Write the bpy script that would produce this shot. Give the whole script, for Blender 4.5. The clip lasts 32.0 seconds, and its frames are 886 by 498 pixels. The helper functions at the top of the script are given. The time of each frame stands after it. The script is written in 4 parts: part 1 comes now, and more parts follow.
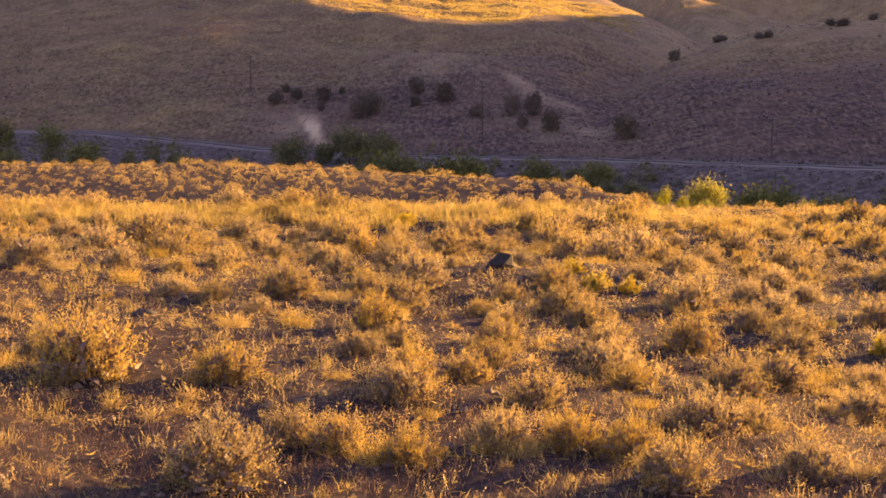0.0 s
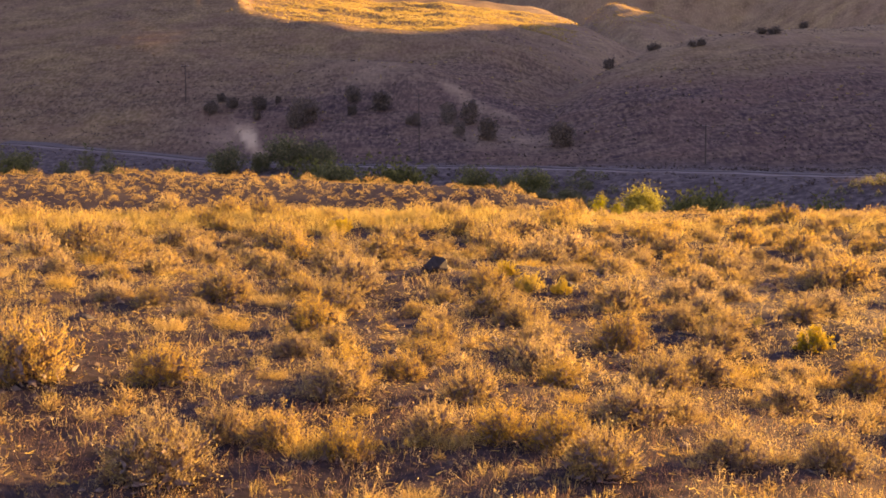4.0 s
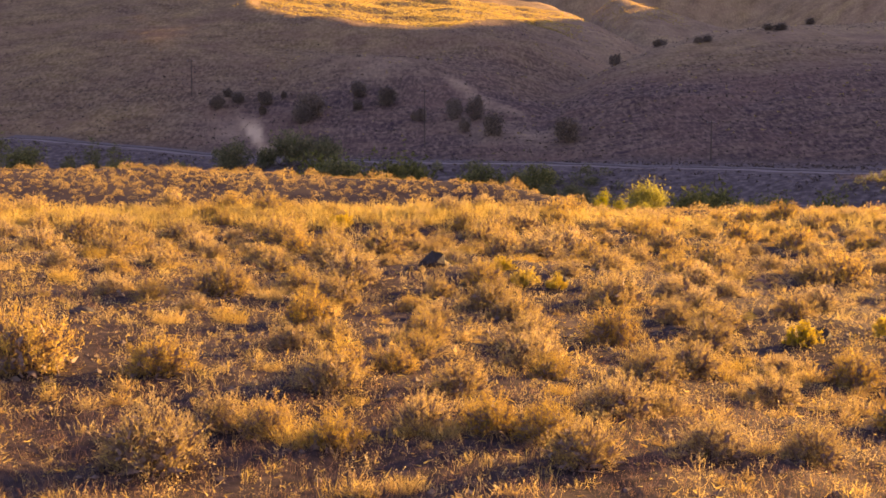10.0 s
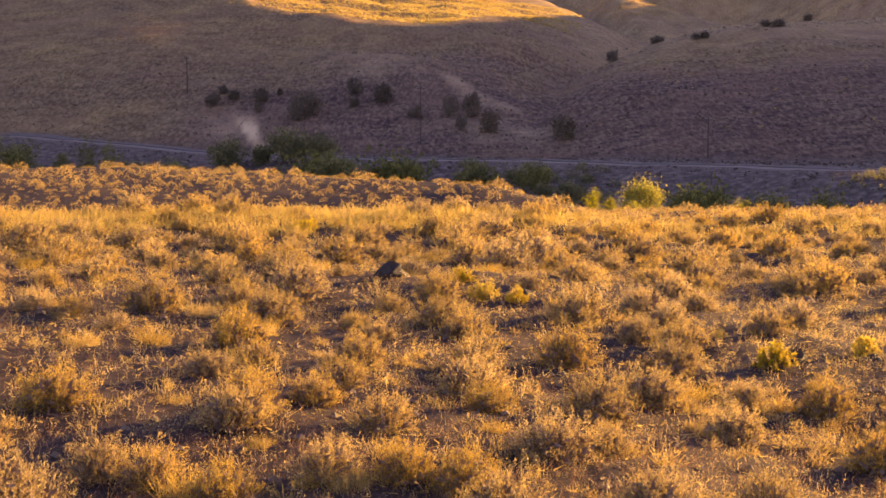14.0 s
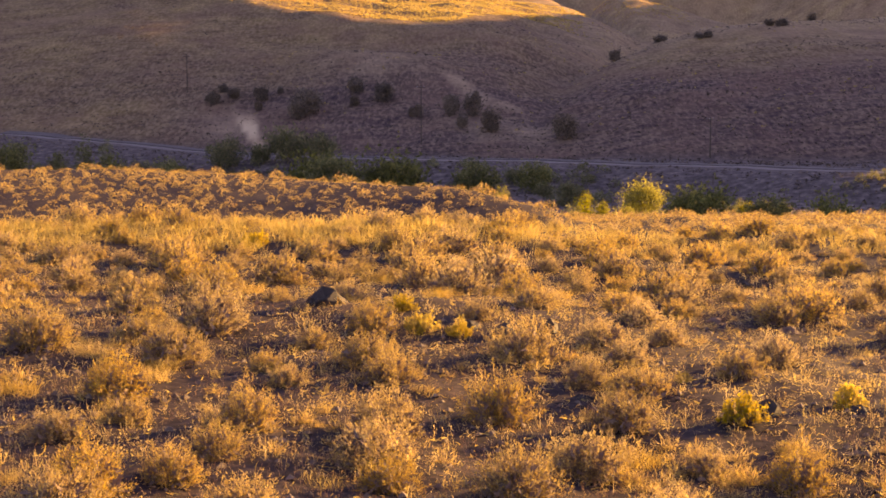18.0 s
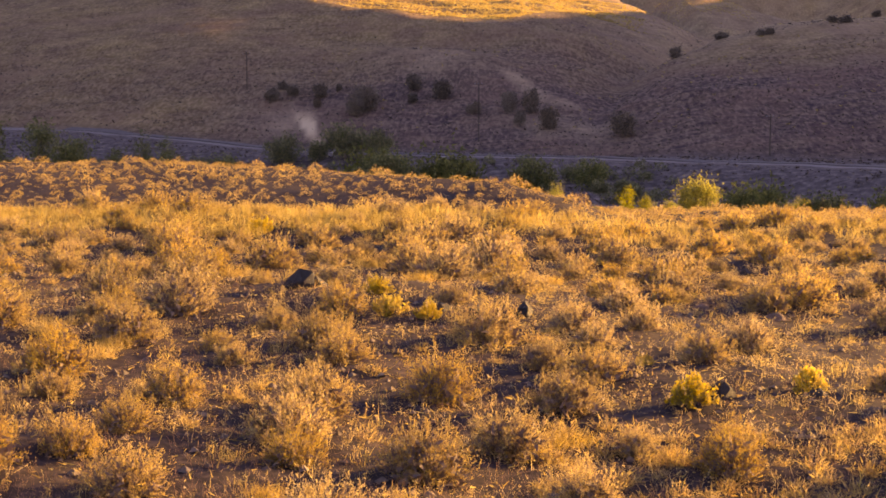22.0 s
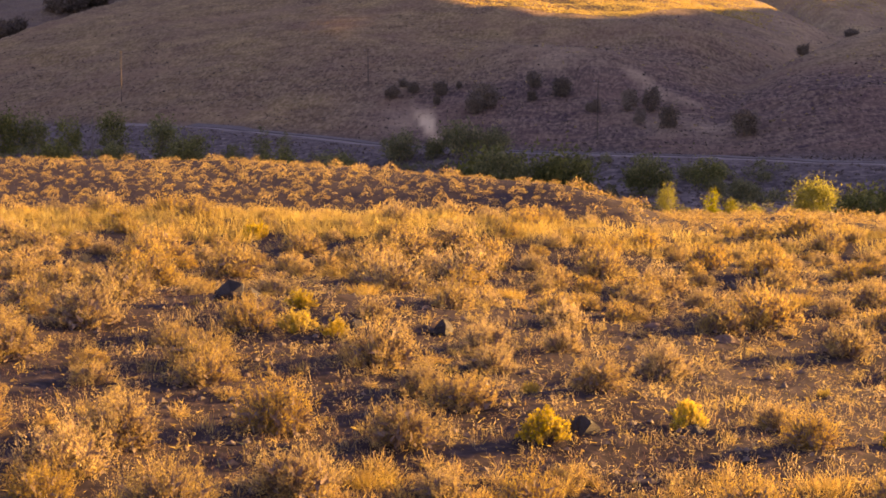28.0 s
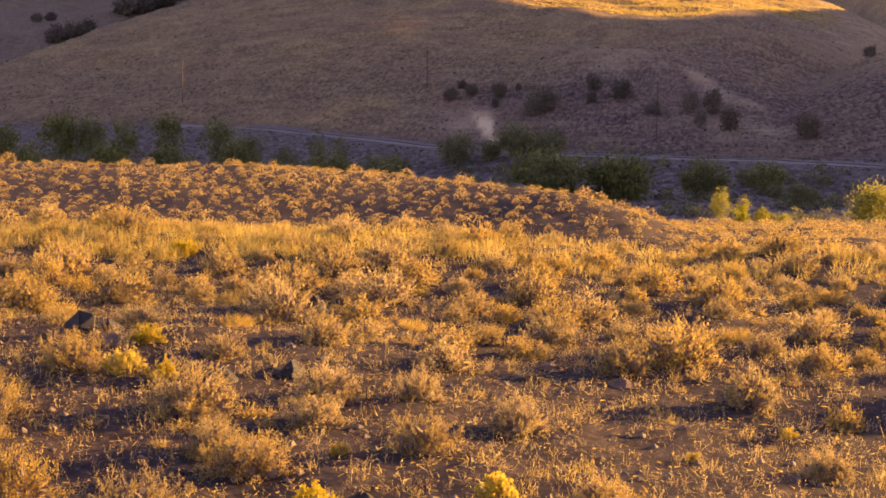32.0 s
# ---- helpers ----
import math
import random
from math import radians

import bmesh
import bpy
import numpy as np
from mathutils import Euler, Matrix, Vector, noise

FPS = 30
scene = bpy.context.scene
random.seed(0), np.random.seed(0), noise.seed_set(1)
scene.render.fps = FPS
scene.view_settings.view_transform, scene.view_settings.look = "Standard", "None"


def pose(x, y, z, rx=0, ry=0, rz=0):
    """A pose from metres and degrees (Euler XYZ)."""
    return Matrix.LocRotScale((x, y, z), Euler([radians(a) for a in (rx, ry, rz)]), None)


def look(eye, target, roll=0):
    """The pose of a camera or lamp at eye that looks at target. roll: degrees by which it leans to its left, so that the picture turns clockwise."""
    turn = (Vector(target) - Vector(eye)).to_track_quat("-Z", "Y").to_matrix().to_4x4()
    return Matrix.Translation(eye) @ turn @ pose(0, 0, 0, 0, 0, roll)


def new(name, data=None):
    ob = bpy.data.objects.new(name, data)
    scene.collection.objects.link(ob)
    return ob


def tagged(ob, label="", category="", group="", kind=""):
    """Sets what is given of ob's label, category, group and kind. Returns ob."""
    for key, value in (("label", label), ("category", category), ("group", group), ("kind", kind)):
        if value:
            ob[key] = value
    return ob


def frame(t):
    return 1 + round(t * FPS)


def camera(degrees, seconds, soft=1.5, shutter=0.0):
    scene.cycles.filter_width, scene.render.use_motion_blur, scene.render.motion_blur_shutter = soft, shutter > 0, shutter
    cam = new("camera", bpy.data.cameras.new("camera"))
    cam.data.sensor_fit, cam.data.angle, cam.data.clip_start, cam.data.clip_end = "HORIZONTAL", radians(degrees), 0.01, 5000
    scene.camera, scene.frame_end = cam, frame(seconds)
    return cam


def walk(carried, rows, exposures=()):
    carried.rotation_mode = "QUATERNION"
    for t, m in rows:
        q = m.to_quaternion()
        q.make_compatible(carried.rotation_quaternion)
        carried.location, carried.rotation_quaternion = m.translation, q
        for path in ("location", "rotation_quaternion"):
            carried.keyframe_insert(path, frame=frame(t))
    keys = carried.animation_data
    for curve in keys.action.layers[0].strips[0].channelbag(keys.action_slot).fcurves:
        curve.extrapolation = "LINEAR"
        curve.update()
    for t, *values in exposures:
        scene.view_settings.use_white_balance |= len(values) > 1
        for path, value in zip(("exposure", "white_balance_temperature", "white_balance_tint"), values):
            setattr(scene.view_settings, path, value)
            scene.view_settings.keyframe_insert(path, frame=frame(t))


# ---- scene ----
cam = camera(35.0, 32.0, soft=1.75)
PATH = [
    (0, (0.000, -0.000, 2.900), (-0.001, 19.896, 0.863), 0.02),
    (0.5, (0.037, -0.045, 2.886), (0.244, 19.853, 0.877), -0.05),
    (1, (0.035, -0.032, 2.905), (0.433, 19.865, 0.919), -0.10),
    (1.5, (0.072, -0.118, 2.912), (0.625, 19.778, 0.957), -0.14),
    (2, (0.052, -0.094, 2.912), (0.754, 19.800, 0.977), -0.15),
    (2.5, (0.021, -0.089, 2.919), (0.848, 19.802, 1.008), -0.16),
    (3, (0.054, -0.162, 2.897), (0.939, 19.728, 0.993), -0.24),
    (3.5, (0.049, -0.247, 2.858), (0.936, 19.642, 0.950), -0.25),
    (5.5, (0.023, -0.329, 2.837), (0.874, 19.561, 0.918), -0.20),
    (6, (-0.044, -0.265, 2.879), (0.807, 19.624, 0.959), -0.19),
    (6.5, (-0.050, -0.277, 2.889), (0.804, 19.612, 0.969), -0.17),
    (7, (-0.027, -0.319, 2.866), (0.821, 19.570, 0.937), -0.13),
    (7.5, (-0.071, -0.427, 2.878), (0.778, 19.461, 0.941), -0.08),
    (8, (-0.125, -0.646, 2.763), (0.697, 19.243, 0.827), -0.09),
    (8.5, (-0.079, -0.658, 2.790), (0.725, 19.232, 0.851), -0.13),
    (9, (-0.009, -0.668, 2.802), (0.787, 19.221, 0.851), -0.13),
    (9.5, (0.064, -0.627, 2.833), (0.865, 19.261, 0.868), -0.10),
    (10, (0.169, -0.571, 2.867), (0.969, 19.315, 0.890), -0.09),
    (10.5, (0.275, -0.524, 2.886), (1.079, 19.362, 0.905), -0.08),
    (11, (0.346, -0.443, 2.916), (1.153, 19.442, 0.925), -0.09),
    (11.5, (0.438, -0.313, 2.892), (1.243, 19.571, 0.899), -0.13),
    (12, (0.548, -0.105, 2.910), (1.356, 19.778, 0.909), -0.15),
    (12.5, (0.640, 0.100, 2.907), (1.450, 19.982, 0.899), -0.15),
    (13, (0.732, 0.325, 2.932), (1.542, 20.207, 0.920), -0.15),
    (13.5, (0.815, 0.561, 2.920), (1.631, 20.443, 0.901), -0.14),
    (14, (0.884, 0.800, 2.932), (1.700, 20.681, 0.909), -0.14),
    (14.5, (0.987, 1.036, 2.916), (1.803, 20.916, 0.886), -0.16),
    (16.5, (1.502, 2.248, 2.990), (2.342, 22.126, 0.951), -0.08),
    (17, (1.631, 2.625, 3.063), (2.472, 22.503, 1.020), -0.08),
    (17.5, (1.733, 2.880, 3.034), (2.551, 22.759, 0.992), -0.05),
    (18, (1.864, 3.054, 3.055), (2.625, 22.935, 1.013), -0.02),
    (18.5, (1.877, 3.212, 2.970), (2.558, 23.096, 0.931), -0.07),
    (19, (1.947, 3.415, 3.099), (2.491, 23.303, 1.055), -0.03),
    (19.5, (2.077, 3.592, 3.005), (2.432, 23.484, 0.961), 0.04),
    (20, (2.173, 3.726, 3.059), (2.385, 23.620, 1.015), 0.09),
    (20.5, (2.339, 3.667, 2.938), (2.452, 23.561, 0.890), 0.11),
    (21, (2.527, 3.459, 2.907), (2.560, 23.352, 0.848), 0.07),
    (21.5, (2.740, 3.354, 2.906), (2.713, 23.248, 0.845), 0.06),
    (22, (3.014, 3.292, 2.813), (2.903, 23.184, 0.743), 0.05),
    (22.5, (3.274, 3.307, 2.859), (3.045, 23.197, 0.782), 0.04),
    (23, (3.483, 3.256, 2.840), (3.130, 23.144, 0.759), 0.07),
    (23.5, (3.703, 3.157, 2.814), (3.184, 23.041, 0.725), 0.10),
    (24, (3.887, 3.156, 2.866), (3.163, 23.032, 0.766), 0.10),
    (24.5, (4.072, 3.200, 2.877), (3.117, 23.067, 0.776), 0.16),
    (25, (4.280, 3.304, 2.878), (3.089, 23.158, 0.777), 0.15),
    (25.5, (4.465, 3.511, 2.942), (3.099, 23.353, 0.838), 0.17),
    (27.5, (5.358, 4.081, 2.908), (3.574, 23.889, 0.793), 0.22),
    (28, (5.579, 4.251, 2.946), (3.667, 24.047, 0.831), 0.22),
    (28.5, (5.806, 4.478, 2.912), (3.738, 24.257, 0.795), 0.29),
    (29, (6.041, 4.719, 2.885), (3.815, 24.482, 0.772), 0.28),
    (29.5, (6.296, 4.905, 2.900), (3.934, 24.652, 0.787), 0.29),
    (30, (6.563, 5.242, 2.932), (4.088, 24.975, 0.821), 0.35),
    (30.5, (6.876, 5.512, 3.000), (4.292, 25.231, 0.885), 0.34),
    (31, (7.208, 5.810, 3.033), (4.532, 25.518, 0.923), 0.31),
    (31.5, (7.513, 6.126, 3.062), (4.746, 25.821, 0.956), 0.33),
    (32, (7.737, 6.434, 3.104), (4.891, 26.119, 1.004), 0.31),
]
walk(cam, [(t, look(eye, target, roll)) for t, eye, target, roll in PATH], exposures=[(0.0, 1.74, 7400.0, 66.0), (32.0, 1.74, 7500.0, 66.0)])

# ---- daylight: low evening sun ahead and to the side, clear sky ----
SUN_AZ, SUN_EL = radians(56), radians(9.8)
SUN_DIR = Vector((math.sin(SUN_AZ) * math.cos(SUN_EL), math.cos(SUN_AZ) * math.cos(SUN_EL), math.sin(SUN_EL)))
world = bpy.data.worlds.new("evening_sky")
scene.world = world
world.use_nodes = True
wn = world.node_tree
sky = wn.nodes.new("ShaderNodeTexSky")
sky.sky_type = "NISHITA"
sky.sun_disc = False
sky.sun_elevation = SUN_EL
sky.sun_rotation = SUN_AZ
sky.altitude = 1300
wn.links.new(sky.outputs[0], wn.nodes["Background"].inputs[0])
wn.nodes["Background"].inputs[1].default_value = 0.11
sun_data = bpy.data.lights.new("sun", "SUN")
sun_data.energy = 6.95
sun_data.angle = radians(0.53)
sun_data.color = (1.0, 0.76, 0.19)
sun = new("sun", sun_data)
sun.matrix_world = look(SUN_DIR * 50, (0, 0, 0))


# ---- materials ----
def nodes_of(name):
    m = bpy.data.materials.new(name)
    m.use_nodes = True
    m.node_tree.nodes.clear()
    return m, m.node_tree.nodes, m.node_tree.links


def node(nt, kind, **values):
    n = nt.new(kind)
    for key, v in values.items():
        n.inputs[key.replace("_", " ")].default_value = v
    return n


def ramp(nt, links, fac, stops):
    r = nt.new("ShaderNodeValToRGB")
    while len(r.color_ramp.elements) < len(stops):
        r.color_ramp.elements.new(0.5)
    for e, (p, c) in zip(r.color_ramp.elements, stops):
        e.position, e.color = p, (*c, 1)
    links.new(fac, r.inputs[0])
    return r.outputs[0]


def mixed(nt, links, fac, a, b, blend="MIX"):
    m = nt.new("ShaderNodeMix")
    m.data_type, m.blend_type = "RGBA", blend
    for sock, v in ((m.inputs[0], fac), (m.inputs[6], a), (m.inputs[7], b)):
        if isinstance(v, (int, float)):
            sock.default_value = v
        elif isinstance(v, tuple):
            sock.default_value = (*v, 1)
        else:
            links.new(v, sock)
    return m.outputs[2]


def noise_of(nt, links, scale, detail=4.0, rough=0.55, vector=None):
    n = node(nt, "ShaderNodeTexNoise", Scale=scale, Detail=detail, Roughness=rough)
    if vector is None:
        vector = nt.new("ShaderNodeTexCoord").outputs["Object"]
    links.new(vector, n.inputs["Vector"])
    return n.outputs["Fac"]


def leaf_material(name, stops, through_light=0.45, per_object=True, dull=0.9):
    """Thin dry leaves and stalks: scatters light on both sides, each leaf and each plant a little different."""
    m, nt, links = nodes_of(name)
    geo = nt.new("ShaderNodeNewGeometry")
    leaf = ramp(nt, links, geo.outputs["Random Per Island"], stops)
    info = nt.new("ShaderNodeObjectInfo")
    tone = nt.new("ShaderNodeHueSaturation")
    links.new(leaf, tone.inputs["Color"])
    span = node(nt, "ShaderNodeMapRange", From_Min=0.0, From_Max=1.0, To_Min=0.8, To_Max=1.18)
    if per_object:
        links.new(info.outputs["Random"], span.inputs["Value"])
    else:
        links.new(noise_of(nt, links, 0.9, 2.0), span.inputs["Value"])
    links.new(span.outputs[0], tone.inputs["Value"])
    sat = node(nt, "ShaderNodeMapRange", From_Min=0.0, From_Max=1.0, To_Min=dull, To_Max=1.15)
    if per_object:
        turn = nt.new("ShaderNodeMath")
        turn.operation = "MULTIPLY"
        turn.inputs[1].default_value = 7.31
        part = nt.new("ShaderNodeMath")
        part.operation = "FRACT"
        links.new(info.outputs["Random"], turn.inputs[0])
        links.new(turn.outputs[0], part.inputs[0])
        links.new(part.outputs[0], sat.inputs["Value"])
    else:
        links.new(noise_of(nt, links, 2.3, 1.0), sat.inputs["Value"])
    links.new(sat.outputs[0], tone.inputs["Saturation"])
    front = node(nt, "ShaderNodeBsdfPrincipled", Roughness=0.7, Specular_IOR_Level=0.22)
    links.new(tone.outputs[0], front.inputs["Base Color"])
    back = nt.new("ShaderNodeBsdfTranslucent")
    links.new(tone.outputs[0], back.inputs["Color"])
    mix = nt.new("ShaderNodeMixShader")
    mix.inputs[0].default_value = through_light
    links.new(front.outputs[0], mix.inputs[1])
    links.new(back.outputs[0], mix.inputs[2])
    out = nt.new("ShaderNodeOutputMaterial")
    links.new(mix.outputs[0], out.inputs[0])
    return m


def solid_material(name, stops, scale, roughness=0.85, bump=0.3, fine=8.0, metallic=0.0):
    """Stone, bark, weathered wood: two scales of colour variation and relief."""
    m, nt, links = nodes_of(name)
    big, small = noise_of(nt, links, scale), noise_of(nt, links, scale * fine, 6.0, 0.65)
    colour = mixed(nt, links, 0.35, ramp(nt, links, big, stops), ramp(nt, links, small, stops))
    b = node(nt, "ShaderNodeBsdfPrincipled", Roughness=roughness, Metallic=metallic)
    links.new(colour, b.inputs["Base Color"])
    rel = node(nt, "ShaderNodeBump", Strength=bump, Distance=0.02)
    links.new(small, rel.inputs["Height"])
    links.new(rel.outputs[0], b.inputs["Normal"])
    out = nt.new("ShaderNodeOutputMaterial")
    links.new(b.outputs[0], out.inputs[0])
    return m


def ground_material():
    """Stony desert soil on the bench, dry grass and sage tones on valley and hills."""
    m, nt, links = nodes_of("desert_ground")
    at = nt.new("ShaderNodeTexCoord").outputs["Object"]
    near_a, near_b, near_c = (noise_of(nt, links, s, 5.0, 0.6, at) for s in (0.7, 9.0, 60.0))
    soil = ramp(nt, links, near_a, [(0.3, (0.03, 0.0235, 0.0245)), (0.55, (0.047, 0.036, 0.0365)), (0.75, (0.075, 0.055, 0.05))])
    grit = ramp(nt, links, near_b, [(0.38, (0.02, 0.016, 0.0165)), (0.52, (0.047, 0.0355, 0.035)), (0.68, (0.13, 0.09, 0.07))])
    soil = mixed(nt, links, 0.55, soil, grit)
    hill_big, hill_mid, hill_small = (noise_of(nt, links, s, 5.0, 0.6, at) for s in (0.018, 0.09, 0.6))
    stretch = node(nt, "ShaderNodeMapping", Scale=(1.0, 0.34, 0.6), Rotation=(0.0, 0.0, 0.25))
    links.new(at, stretch.inputs["Vector"])
    hill_fine = noise_of(nt, links, 0.95, 5.0, 0.64, stretch.outputs[0])
    grass = ramp(nt, links, hill_mid, [(0.32, (0.154, 0.1, 0.0441)), (0.5, (0.257, 0.179, 0.068)), (0.68, (0.382, 0.281, 0.106))])
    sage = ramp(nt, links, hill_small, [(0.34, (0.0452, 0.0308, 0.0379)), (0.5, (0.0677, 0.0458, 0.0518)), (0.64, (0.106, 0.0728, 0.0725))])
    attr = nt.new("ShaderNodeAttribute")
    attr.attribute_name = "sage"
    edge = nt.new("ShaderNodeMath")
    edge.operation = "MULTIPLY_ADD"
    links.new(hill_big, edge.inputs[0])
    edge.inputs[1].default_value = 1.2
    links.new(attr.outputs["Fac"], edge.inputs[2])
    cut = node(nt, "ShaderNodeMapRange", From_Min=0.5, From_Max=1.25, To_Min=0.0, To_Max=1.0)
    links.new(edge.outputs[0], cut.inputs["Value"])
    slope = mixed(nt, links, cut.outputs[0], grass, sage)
    slope = mixed(nt, links, 0.4, slope, ramp(nt, links, hill_fine, [(0.38, (0.0307, 0.0199, 0.0193)), (0.5, (0.146, 0.0973, 0.0676)), (0.6, (0.361, 0.256, 0.161))]))
    slant = node(nt, "ShaderNodeMapping", Scale=(0.035, 0.2, 0.1), Rotation=(0.0, 0.0, -0.5))
    links.new(at, slant.inputs["Vector"])
    trail = ramp(nt, links, noise_of(nt, links, 1.0, 4.0, 0.6, slant.outputs[0]), [(0.47, (0.0, 0.0, 0.0)), (0.53, (0.28, 0.28, 0.28)), (0.6, (0.0, 0.0, 0.0))])
    slope = mixed(nt, links, trail, slope, (0.34, 0.235, 0.14))
    rust = noise_of(nt, links, 0.034, 4.0, 0.6, at)
    rust = ramp(nt, links, rust, [(0.45, (0.0, 0.0, 0.0)), (0.68, (0.45, 0.45, 0.45))])
    slope = mixed(nt, links, rust, slope, (0.2, 0.118, 0.083))
    bare = nt.new("ShaderNodeAttribute")
    bare.attribute_name = "bare"
    clay = ramp(nt, links, hill_mid, [(0.3, (0.42, 0.3, 0.185)), (0.7, (0.6, 0.46, 0.29))])
    hill = nt.new("ShaderNodeAttribute")
    hill.attribute_name = "hill"
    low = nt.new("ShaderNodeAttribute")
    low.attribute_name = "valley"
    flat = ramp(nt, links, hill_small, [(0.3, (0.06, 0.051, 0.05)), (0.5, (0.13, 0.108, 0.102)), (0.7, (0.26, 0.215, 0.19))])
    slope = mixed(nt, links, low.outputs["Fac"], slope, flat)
    slope = mixed(nt, links, bare.outputs["Fac"], slope, clay)
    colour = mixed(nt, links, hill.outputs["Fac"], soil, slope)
    b = node(nt, "ShaderNodeBsdfPrincipled", Roughness=0.95, Specular_IOR_Level=0.06)
    links.new(colour, b.inputs["Base Color"])
    rel = node(nt, "ShaderNodeBump", Strength=0.35, Distance=0.02)
    links.new(near_b, rel.inputs["Height"])
    rel2 = node(nt, "ShaderNodeBump", Strength=0.2, Distance=0.008)
    links.new(near_c, rel2.inputs["Height"])
    links.new(rel.outputs[0], rel2.inputs["Normal"])
    rel3 = node(nt, "ShaderNodeBump", Distance=0.6)
    lift = nt.new("ShaderNodeMath")
    lift.operation = "MULTIPLY"
    lift.inputs[1].default_value = 0.14
    links.new(hill.outputs["Fac"], lift.inputs[0])
    links.new(lift.outputs[0], rel3.inputs["Strength"])
    links.new(hill_small, rel3.inputs["Height"])
    links.new(rel2.outputs[0], rel3.inputs["Normal"])
    links.new(rel3.outputs[0], b.inputs["Normal"])
    out = nt.new("ShaderNodeOutputMaterial")
    links.new(b.outputs[0], out.inputs[0])
    return m


GROUND = ground_material()


# ---- mesh helpers ----
def mesh_of(name, verts, tris, material, smooth=False):
    """A triangle mesh out of two arrays."""
    verts, tris = np.asarray(verts, np.float32), np.asarray(tris, np.int32)
    me = bpy.data.meshes.new(name)
    me.vertices.add(len(verts))
    me.vertices.foreach_set("co", verts.ravel())
    me.loops.add(tris.size)
    me.loops.foreach_set("vertex_index", tris.ravel())
    me.polygons.add(len(tris))
    me.polygons.foreach_set("loop_start", np.arange(0, tris.size, tris.shape[1], dtype=np.int32))
    me.polygons.foreach_set("loop_total", np.full(len(tris), tris.shape[1], np.int32))
    me.polygons.foreach_set("use_smooth", np.full(len(tris), smooth))
    me.materials.append(material)
    me.update(calc_edges=True)
    return me


def child(name, mesh, parent, label=""):
    ob = new(name, mesh)
    ob.parent = parent
    return tagged(ob, label)


def waves(x, y, scale, seed, octaves=4):
    """Smooth pseudo-random relief: sums of sines with random ways, about -1 to 1."""
    rng = np.random.default_rng(seed)
    out, amp, total = 0.0, 1.0, 0.0
    for _ in range(octaves):
        for _ in range(4):
            a, p = rng.uniform(0, 2 * np.pi, 2)
            f = rng.uniform(0.7, 1.4) * 2 * np.pi / scale
            out = out + amp * 0.5 * np.sin(f * (x * np.cos(a) + y * np.sin(a)) + p)
        total += amp
        amp, scale = amp * 0.5, scale * 0.48
    return out / total


def step(a, b, v):
    u = np.clip((v - a) / (b - a), 0, 1)
    return u * u * (3 - 2 * u)


# ---- lie of the land ----
def hill_base(x):
    """How far off the foot of the far hills lies."""
    return np.interp(x, [-900, -300, -132, 0, 70, 140, 400], [640, 470, 400, 352, 318, 292, 250])


def road_line(x):
    return np.interp(x, [-400, -200, -143, -100, -70, -26, 41, 94, 160, 400], [600, 445, 409, 383, 366, 340, 304, 255, 205, 110])


